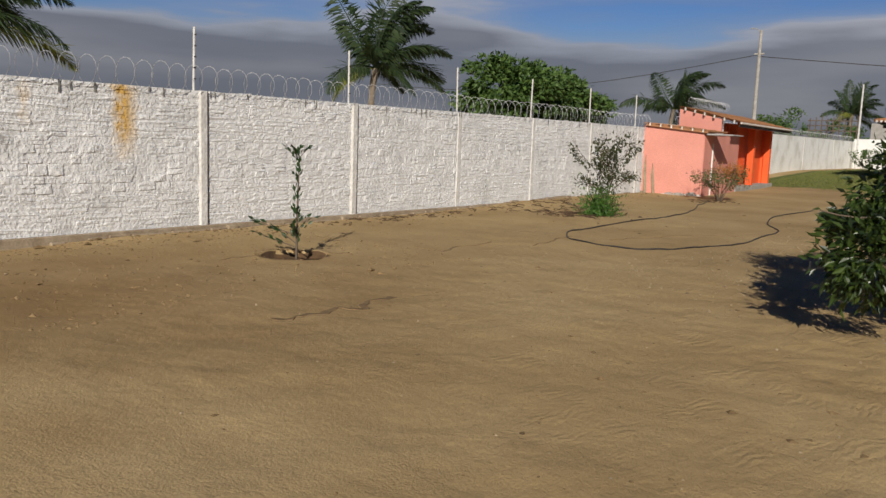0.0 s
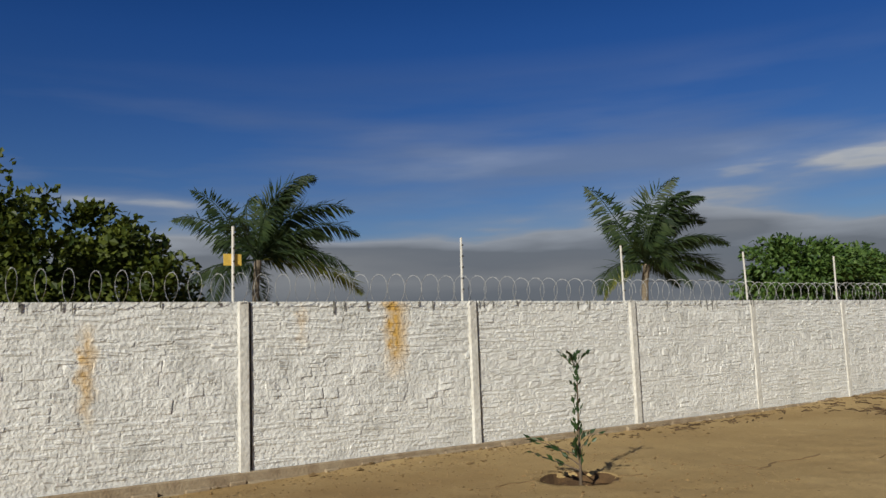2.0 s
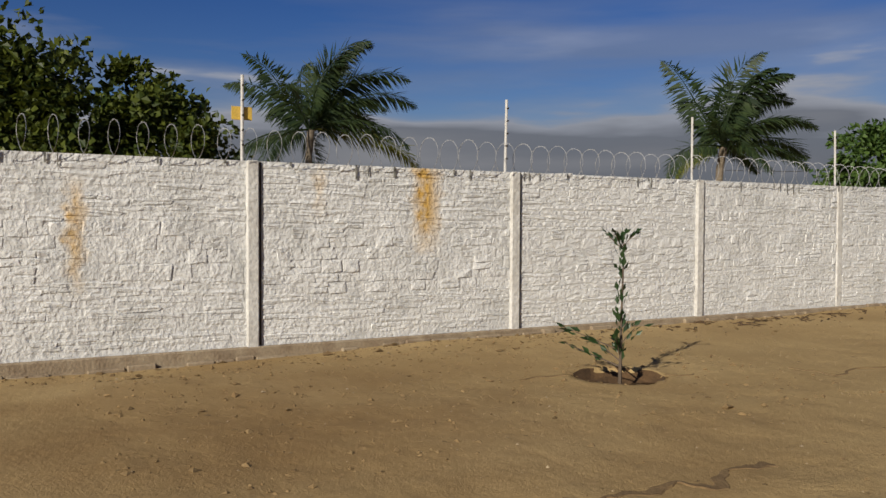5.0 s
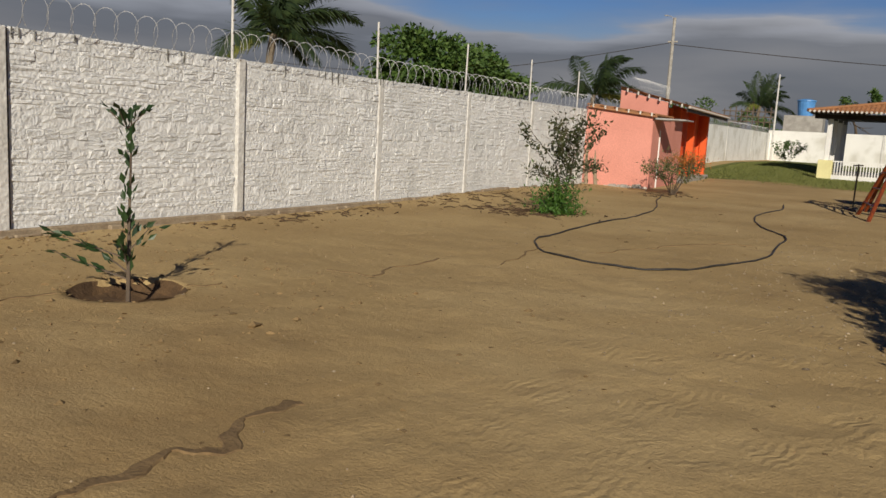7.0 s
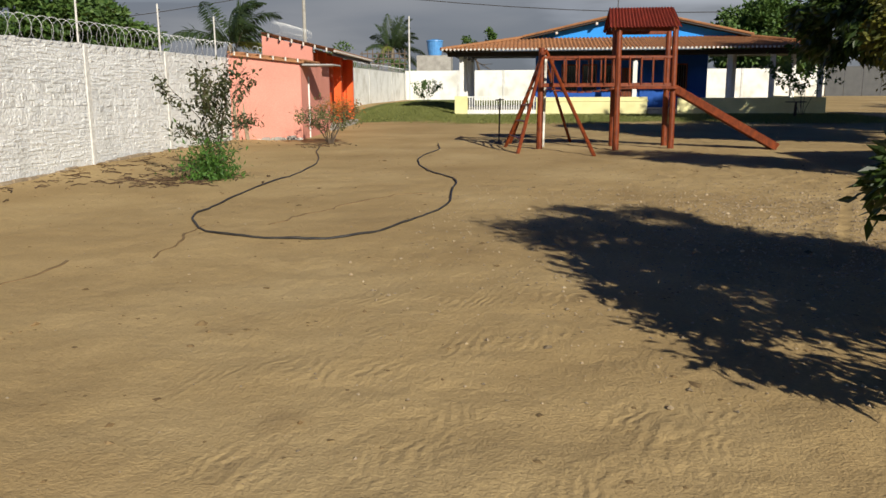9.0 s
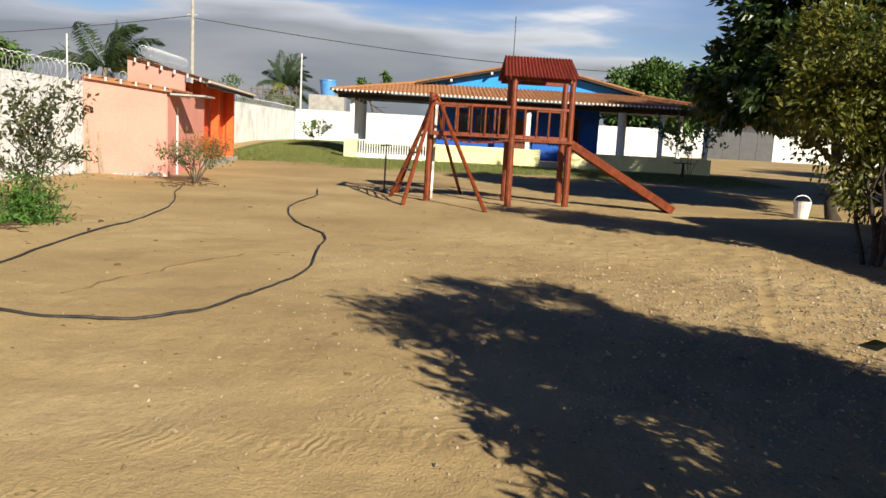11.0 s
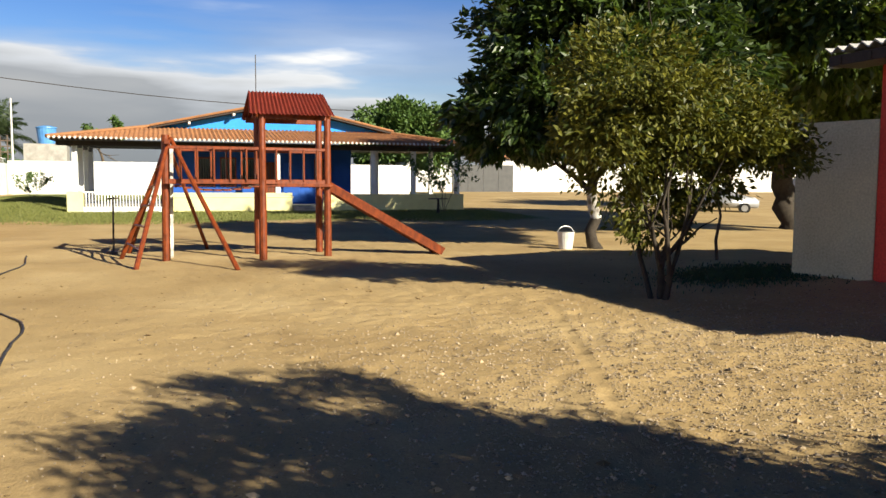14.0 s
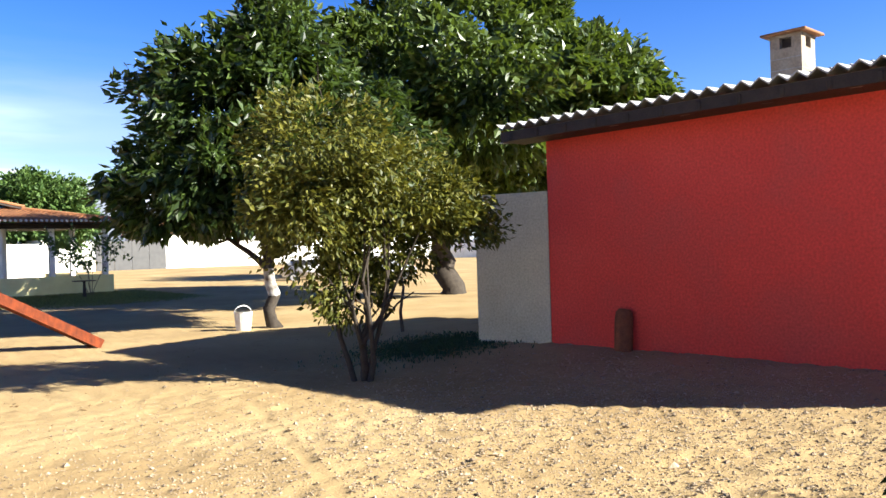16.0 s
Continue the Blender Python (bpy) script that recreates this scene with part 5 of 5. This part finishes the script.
# broad-leaved trees beside the path
FRUIT_LABEL = "low dark-leaved fruit tree shading the sand"
tree("fruit_tree", (1.5, 8.0, 0.0), FRUIT_LABEL, "tree", 0.7, 0.11,
     [((0.65, 0.2, 3.25), (0.75, 0.7, 0.6)), ((-0.7, 0.3, 2.6), (0.75, 0.75, 0.55)), ((0.2, 0.2, 2.2), (1.2, 1.1, 0.7)), ((-1.15, 0.3, 1.45), (0.9, 0.8, 0.55)), ((0.95, 0.1, 2.1), (0.95, 1.0, 0.7)), ((0.3, 0.1, 1.35), (1.4, 1.1, 0.6)),
      ((-2.0, 0.55, 1.2), (0.38, 0.34, 0.3)), ((-1.82, -0.4, 0.85), (0.38, 0.38, 0.42)), ((-1.66, 1.4, 1.0), (0.26, 0.26, 0.2)), ((0.0, 2.33, 0.68), (0.16, 0.16, 0.14))],
     46000, 0.118, TREE_LEAF, 31, group="fruit trees beside the path", aspect=0.40)
tree("fruit_tree", (4.4, 7.4, 0.0), FRUIT_LABEL, "tree", 0.6, 0.10,
     [((0, 0, 1.7), (1.1, 1.0, 0.6)), ((-0.95, 0.1, 1.45), (0.8, 0.8, 0.5)), ((1.2, -0.3, 1.3), (0.9, 0.8, 0.5))],
     17000, 0.118, TREE_LEAF, 37, group="fruit trees beside the path", aspect=0.42)


def sapling():
    rng = np.random.default_rng(2)
    t = thing("young_tree", (-7.87, 7.32, -0.1), "slender leafy sapling planted in a dug basin", "sapling")
    stem = [(0, 0, -0.05), (0.01, 0.0, 0.3), (-0.01, 0.02, 0.7), (0.0, 0.03, 1.2), (0.01, 0.03, 1.62)]
    part("stem", tb(stem, [0.022, 0.018, 0.014, 0.010, 0.006], 6), BARK, t)
    c = []
    for k in range(70):
        z = 0.32 + 1.3 * (k / 70)
        if (1.15 < z < 1.3 or int(z * 11) % 3 == 0) and k % 4:
            continue
        a = k * 2.4
        r = 0.03
        c.append((r * math.cos(a), r * math.sin(a), z))
    for i, (dx, dy) in enumerate(((-0.55, -0.35), (-0.35, -0.1), (0.1, -0.15), (-0.42, -0.42), (0.06, 0.2))):
        z0 = 0.25 + 0.06 * i
        tw = [(dx * q, dy * q, z0 + 0.22 * q) for q in np.linspace(0, 1, 5)]
        part("twig", tb(tw, [0.010, 0.008, 0.007, 0.005, 0.003], 5), BARK, t)
        c += [(dx * q + float(rng.normal()) * 0.03, dy * q + float(rng.normal()) * 0.03, z0 + 0.22 * q + float(rng.normal()) * 0.02) for q in rng.uniform(0.25, 1.05, 13)]
    for a in (0.3, 2.2, 3.6, 5.2):
        tw = [(0.16 * q * math.cos(a), 0.16 * q * math.sin(a), 1.55 + 0.14 * q) for q in np.linspace(0, 1, 4)]
        part("twig", tb(tw, 0.005, 4), BARK, t)
        c += [(0.16 * q * math.cos(a), 0.16 * q * math.sin(a), 1.56 + 0.15 * q) for q in (0.3, 0.6, 0.8, 1.0, 1.0)]
    c = np.array(c)
    out = c.copy()
    out[:, 2] = 0.12
    out /= np.linalg.norm(out, axis=1)[:, None]
    tagged(part("leaves", leaf_mesh("leaves", c, 0.108, rng, YOUNG_LEAF, 0.50, 0.0, out, 0.75), YOUNG_LEAF, t), kind="stuff")


sapling()
bm = bmesh.new()
ring = [[bm.verts.new((BASIN[0] + r * BASIN[2] * math.cos(a) * (1 + 0.05 * math.sin(3 * a)), BASIN[1] + r * BASIN[2] * math.sin(a), z + 0.008 * math.sin(7 * a + r * 9))) for a in (2 * math.pi * k / 36 for k in range(36))] for r, z in ((1.02, 0.012), (0.95, -0.03), (0.8, -0.09), (0.5, -0.115), (0.03, -0.12))]
for a, b in zip(ring, ring[1:]):
    for k in range(36):
        bm.faces.new((a[k], a[(k + 1) % 36], b[(k + 1) % 36], b[k]))
tagged(part("planting_basin", bm, SOIL), "dug basin of damp brown soil round the sapling", "soil", kind="stuff")


def shrub(name, place, label, height, width, stems, leaves, size, material, seed, bark=None, extra=(), fork=0.45):
    rng = np.random.default_rng(seed)
    t = thing(name, place, label, "shrub")
    tips = []
    for k in range(stems):
        bm = bmesh.new()
        a = 2 * math.pi * k / stems + float(rng.normal()) * 0.4
        limbs(bm, rng, (0.05 * math.cos(a), 0.05 * math.sin(a), -0.05), (width * math.cos(a), width * math.sin(a), height), height * 0.5, 0.018, 2, fork, tips, 5)
        part("stem", bm, bark or BARK, t)
    tips = np.array([tuple(v) for v in tips])
    tips[:, 2] *= height / max(0.1, tips[:, 2].max())
    keep = tips[rng.integers(0, len(tips), leaves)] + rng.normal(size=(leaves, 3)) * 0.05
    tagged(part("leaves", leaf_mesh("leaves", keep, size, rng, material, 0.5), material, t), kind="stuff")
    for lab, c, r, n, s, m in extra:
        if lab == "side_spray":
            for q in (-0.6, 0.0, 0.6):
                end = (c[0] * 1.3, c[1] * 1.3 + q * r[1], c[2] + abs(c[0]) * 0.25 + q * r[2])
                part("twig", tb([(0, 0, c[2] * 0.55), (c[0] * 0.5, c[1] * 0.5, c[2] * 0.8), end], [0.012, 0.009, 0.004], 5), bark or BARK, t)
        q = rng.normal(size=(n, 3)) * np.array(r) + np.array(c)
        q[:, 2] = np.abs(q[:, 2])
        tagged(part(lab, leaf_mesh(lab, q, s, rng, m, 0.3, -0.5), m, t), kind="stuff")
    return t


shrub("shrub", (-8.35, 18.5, 0.0), "open twiggy shrub with bright green growth at its foot", 2.25, 0.06, 4, 900, 0.105, SHRUB_LEAF, 5, fork=0.22,
      extra=(("mid_growth", (0.05, 0.0, 1.05), (0.15, 0.15, 0.38), 520, 0.105, SHRUB_LEAF), ("side_spray", (-0.5, -0.25, 0.85), (0.16, 0.09, 0.07), 170, 0.105, SHRUB_LEAF), ("side_spray", (0.38, 0.3, 1.0), (0.15, 0.09, 0.08), 190, 0.105, SHRUB_LEAF), ("side_spray", (-0.25, 0.1, 0.6), (0.15, 0.15, 0.2), 150, 0.105, SHRUB_LEAF), ("low_growth", (-0.08, -0.25, 0.22), (0.24, 0.24, 0.24), 1500, 0.11, WEED_LEAF),))
shrub("shrub", (-8.6, 27.8, 0.0), "sparse dry shrub with russet tips in front of the hut", 1.45, 0.7, 11, 1600, 0.085, DULL_LEAF, 9,
      extra=(("russet_tips", (0.35, 0.0, 1.05), (0.28, 0.28, 0.15), 800, 0.09, RUSSET_LEAF),))
shrub("shrub", (-9.8, 60.5, 0.55), "low round shrub by the far wall", 1.6, 0.9, 6, 700, 0.16, FAR_LEAF, 15)
shrub("shrub", (11.0, 47.5, 0.1), "small leafy tree before the veranda", 3.4, 0.8, 5, 900, 0.22, FAR_LEAF, 16)


def palm(place, trunk_h, fronds, length, seed, wind=(0.5, 0.3), lean=(0.3, 0.2), label="coconut palm with wind-blown fronds"):
    rng = np.random.default_rng(seed)
    t = thing("palm_tree", place, label, "palm tree", "coconut palms")
    top = Vector((lean[0], lean[1], trunk_h))
    part("trunk", tb([Vector((0, 0, -0.2)).lerp(top, k / 6) + Vector((0.1 * math.sin(k), 0, 0)) for k in range(6)] + [top], [0.24, 0.19, 0.17, 0.16, 0.15, 0.15, 0.16], 10), PALM_BARK, t)
    for k in range(fronds):
        a = 2.399 * k + float(rng.normal()) * 0.2
        up = 1.48 - 1.62 * (k / fronds) ** 1.1 + float(rng.normal()) * 0.14
        d = Vector((math.cos(a) * math.cos(up), math.sin(a) * math.cos(up), math.sin(up)))
        L = length * float(rng.uniform(0.85, 1.12))
        p, pts = top.copy(), [top.copy()]
        n = 14
        for j in range(n):
            d = (d + Vector((wind[0] * 0.06, wind[1] * 0.06, -0.035 - 0.26 * (j / n) ** 2))).normalized()
            p = p + d * L / n
            pts.append(p.copy())
        bm = tube(bmesh.new(), pts, [0.045 * (1 - 0.85 * j / n) for j in range(n + 1)], 4)
        for j in range(8, n * 6):
            q = j / (n * 6)
            i = min(n - 1, int(q * n))
            c = pts[i].lerp(pts[i + 1], q * n - i)
            w = (pts[i + 1] - pts[i]).normalized()
            side = w.cross(Vector((math.cos(a + 1.2), math.sin(a + 1.2), 1.2))).normalized()
            ll = L * 0.235 * (math.sin(math.pi * min(1, q * 0.88 + 0.14)) ** 0.6) * float(rng.uniform(0.8, 1.1))
            for s in (-1, 1):
                tip = c + (side * s * 0.75 + w * 0.7 + Vector((wind[0] * 0.25, wind[1] * 0.25, -0.62 + 0.22 * float(rng.normal())))).normalized() * ll
                m = c.lerp(tip, 0.4) + Vector((0, 0, 0.06 * ll))
                v = [bm.verts.new(x) for x in (c, m + w * 0.045, tip, m - w * 0.045)]
                bm.faces.new(v)
        part("frond", bm, PALM_YELLOW if k > fronds - 4 and k % 2 else PALM_LEAF, t)
    return t


palm((-34.2, 12.8, 0), 5.7, 21, 4.9, 1, wind=(0.3, 0.7))
palm((-24.7, 26.9, 0), 4.9, 19, 4.2, 2, wind=(0.3, 0.9))
palm((-23.6, 59.5, 0), 4.7, 15, 4.6, 3, wind=(0.6, 0.8))
palm((-19.0, 100.0, 0), 6.2, 18, 4.2, 4, wind=(0.5, 0.5), label="far coconut palm beyond the wall")
tree("tree", (-25.5, -0.4, 0.0), "dense dark tree draped with climbers beyond the wall", "tree", 2.0, 0.4,
     [((0, -2.6, 5.7), (3.6, 3.4, 2.6)), ((0.8, 0.5, 4.6), (2.8, 3.0, 2.0)), ((1.5, 3.4, 4.2), (2.6, 2.6, 1.9)), ((2, 5.6, 3.3), (2.4, 2.2, 1.6)), ((0, -6.4, 6.0), (3.5, 3.6, 2.9)), ((2, 1, 2.6), (2.8, 5.0, 1.6)), ((2, -5, 2.6), (2.8, 4.0, 1.6))],
     95000, 0.22, CLIMBER_LEAF, 41, aspect=0.75, lump=120)
tree("tree", (-25.5, 43.0, 0.0), "broad leafy tree beyond the wall", "tree", 2.0, 0.35,
     [((0, -3, 4.8), (2.6, 3.0, 1.8)), ((0, 1.5, 4.4), (2.6, 3.2, 1.8)), ((0, 5.0, 3.8), (2.2, 2.8, 1.4))], 24000, 0.32, FAR_LEAF, 43, aspect=0.6)
tree("tree", (18.0, 80.0, 0.0), "rounded mango tree behind the house", "tree", 3.0, 0.4,
     [((0, 0, 6.3), (4.2, 3.6, 2.5)), ((-2.4, 0, 5.2), (2.6, 3, 1.8)), ((2.4, 0, 5.2), (2.6, 3, 1.8))], 42000, 0.42, FAR_LEAF, 44, aspect=0.6)
tree("tree", (-8.3, 96.0, 0.0), "far tree beyond the white wall", "tree", 3.0, 0.3, [((0, 0, 6.8), (2.2, 2, 1.3))], 1500, 0.40, FAR_LEAF, 45)
tree("tree", (-22.0, 92.0, 0.0), "far tree beyond the white wall", "tree", 2.0, 0.3, [((0, 0, 4.0), (5.2, 3, 1.8)), ((6, 0, 3.4), (4.2, 3, 1.3))], 4000, 0.40, FAR_LEAF, 46)

# ---- lawn, stones, litter ----
grng = np.random.default_rng(77)
n = 42000
gx, gy = grng.uniform(-11.8, 14, n), grng.uniform(40.5, 50.0, n)
keep = gy > 41.5 + 1.6 * np.sin(gx * 0.5) + grng.normal(size=n) * 0.9
left = grng.uniform(-11.8, -7, n // 3), grng.uniform(50, 65, n // 3)
gx, gy = np.concatenate([gx[keep], left[0]]), np.concatenate([gy[keep], left[1]])
gp = np.stack([gx, gy, np.array([ground_z(a, b) for a, b in zip(gx, gy)])], 1)
up = np.tile(np.array([0, 0, 1.0]), (len(gp), 1))
tagged(part("lawn", leaf_mesh("lawn", gp, 0.075, grng, GRASS, 0.35, -0.5, up, 0.6), GRASS), "patchy green lawn of short blades", "grass", kind="stuff")


def scatter(name, n, area, size, material, label, category, seed, flat=0.6, dense=None):
    """Many small stones or chips lying on the ground, in one mesh."""
    rng = np.random.default_rng(seed)
    oct_v = np.array([(1, 0, 0), (0, 1, 0), (-1, 0, 0), (0, -1, 0), (0, 0, 1), (0, 0, -1)], float)
    oct_f = np.array([(0, 1, 4), (1, 2, 4), (2, 3, 4), (3, 0, 4), (1, 0, 5), (2, 1, 5), (3, 2, 5), (0, 3, 5)])
    x, y = rng.uniform(area[0], area[1], n), rng.uniform(area[2], area[3], n)
    if dense is not None:
        k = rng.random(n) < dense(x, y)
        x, y = x[k], y[k]
    n = len(x)
    s = size * rng.lognormal(0, 0.45, n)
    v = oct_v[None] * (s[:, None, None] * rng.uniform(0.6, 1.3, (n, 1, 3)) * np.array([1, 1, flat])) + rng.normal(size=(n, 6, 3)) * s[:, None, None] * 0.14
    a = rng.uniform(0, 6.28, n)
    c, d = np.cos(a)[:, None], np.sin(a)[:, None]
    v[..., 0], v[..., 1] = v[..., 0] * c - v[..., 1] * d, v[..., 0] * d + v[..., 1] * c
    z = np.array([surface_z(p, q) for p, q in zip(x, y)])
    v += np.stack([x, y, z + s * flat * 0.35], 1)[:, None, :]
    f = (oct_f[None] + np.arange(n)[:, None, None] * 6).reshape(-1, 3)
    me = bpy.data.meshes.new(name)
    me.from_pydata(v.reshape(-1, 3).tolist(), [], f.tolist())
    me.materials.append(material)
    return tagged(part(name, me, material), label, category, kind="stuff")


gravelly = lambda x, y: np.array([off_track(p, q) > 0.07 for p, q in zip(x, y)]) * np.clip(np.exp(-(((x - 3.2) / 4.0) ** 2 + ((y - 13.4) / 3.4) ** 2)) * 1.2, 0, 1)
scatter("gravel", 150000, (-4, 9, 8, 21), 0.0082, PEBBLE, "pale gravel strewn over the sand", "gravel", 50, dense=gravelly)
scatter("pebbles", 2600, (-11.5, 9, 2.0, 26), 0.0065, PEBBLE, "scattered small pebbles on the sand", "pebbles", 51)
scatter("litter", 3200, (-11.5, 8, 2.0, 24), 0.013, LITTER, "dry leaf crumbs scattered on the sand", "litter", 52, flat=0.3)
scatter("litter", 1600, (-11.6, -6.0, 2.0, 9.5), 0.014, LITTER, "dry crumbs and clods strewn on darker sand", "litter", 54, flat=0.5)
scatter("litter", 2400, (-11.7, -9.6, 0.0, 29), 0.022, LITTER, "dark litter along the foot of the wall", "litter", 53, flat=0.35, dense=lambda x, y: np.clip((-x - 9.6) / 2.0, 0, 1) ** 2)


def crack(points, width, seed, label):
    """A strip of damp, slightly sunken sand."""
    rng = np.random.default_rng(seed)
    bm = bmesh.new()
    prev = None
    for i in range(len(points) - 1):
        a, b = Vector((*points[i], 0)), Vector((*points[i + 1], 0))
        d = (b - a).normalized()
        nrm = Vector((-d.y, d.x, 0))
        for q in np.linspace(0, 1, 12, endpoint=False):
            u = seed * 1.7 + i + q
            c = a.lerp(b, q) + nrm * (0.035 * math.sin(u * 5.1) + 0.015 * math.sin(u * 13.0))
            w = width * (0.72 + 0.3 * math.sin(u * 4.3) + 0.14 * math.sin(u * 17.0))
            z = surface_z(c.x, c.y) + 0.008
            cur = [bm.verts.new((*(c + nrm * w * s).xy, z - (0.03 if abs(s) == 1 else 0))) for s in (-1, -0.55, 0.55, 1)]
            if prev:
                for k in range(3):
                    bm.faces.new((prev[k], prev[k + 1], cur[k + 1], cur[k]))
            prev = cur
    tagged(part("damp_trace", bm, DAMP_SAND), label, "damp sand", kind="stuff")


crack([(-5.03, 4.42), (-4.93, 4.72), (-4.97, 5.19), (-4.83, 5.48), (-5.06, 5.95), (-4.94, 6.25)], 0.085, 1, "winding trace of damp darker sand")
crack([(-7.5, 9.63), (-7.0, 9.75), (-7.15, 10.4), (-7.05, 11.37)], 0.03, 2, "thin winding trace of damp sand")
crack([(-6.31, 11.5), (-6.45, 12.4), (-6.6, 13.4)], 0.022, 3, "thin winding trace of damp sand")
crack([(-5.83, 13.5), (-5.6, 14.45), (-5.35, 15.05), (-4.78, 16.4), (-4.23, 16.64)], 0.03, 4, "thin winding trace of damp sand")
crack([(-8.45, 6.4), (-8.34, 7.0)], 0.03, 5, "short trace of damp sand by the basin")
crack([(-7.8, 7.95), (-7.7, 8.3)], 0.025, 6, "short trace of damp sand by the basin")


def twigs(n, centre, spread, seed, label):
    """A loose litter of thin dead twigs on the sand."""
    rng = np.random.default_rng(seed)
    bm = bmesh.new()
    for k in range(n):
        x, y = centre[0] + float(rng.normal()) * spread[0], centre[1] + float(rng.normal()) * spread[1]
        a, L = float(rng.uniform(0, 6.28)), float(rng.uniform(0.15, 0.5))
        pts = []
        for q in range(4):
            px, py = x + math.cos(a) * L * q / 3 + float(rng.normal()) * 0.015, y + math.sin(a) * L * q / 3 + float(rng.normal()) * 0.015
            pts.append((px, py, surface_z(px, py) + 0.012 + 0.02 * (q % 2)))
        tube(bm, pts, [0.011, 0.009, 0.007, 0.004], 4)
    tagged(part("dead_twigs", bm, TWIG), label, "twigs", kind="stuff")


twigs(90, (-9.2, 18.3), (0.7, 0.7), 71, "dead brown twigs lying round the shrub")
twigs(26, (-8.6, 27.2), (0.5, 0.4), 72, "dead brown twigs under the dry shrub")
twigs(40, (-11.1, 13.8), (0.25, 1.6), 73, "dead twigs along the foot of the wall")
twigs(22, (-10.9, 19.8), (0.3, 1.6), 74, "dead twigs along the foot of the wall")

# low weeds in the shade behind the bush tree
wrng = np.random.default_rng(91)
wq = np.stack([wrng.normal(6.9, 0.7, 6000), wrng.normal(19.6, 0.55, 6000), np.zeros(6000)], 1)
wq[:, 2] = [surface_z(a, b) for a, b in wq[:, :2]]
wup = np.tile(np.array([0, 0, 1.0]), (len(wq), 1))
tagged(part("weeds", leaf_mesh("weeds", wq, 0.06, wrng, YOUNG_LEAF, 0.4, -0.4, wup, 0.5), YOUNG_LEAF), "low dark green weeds growing in the shade", "weeds", kind="stuff")
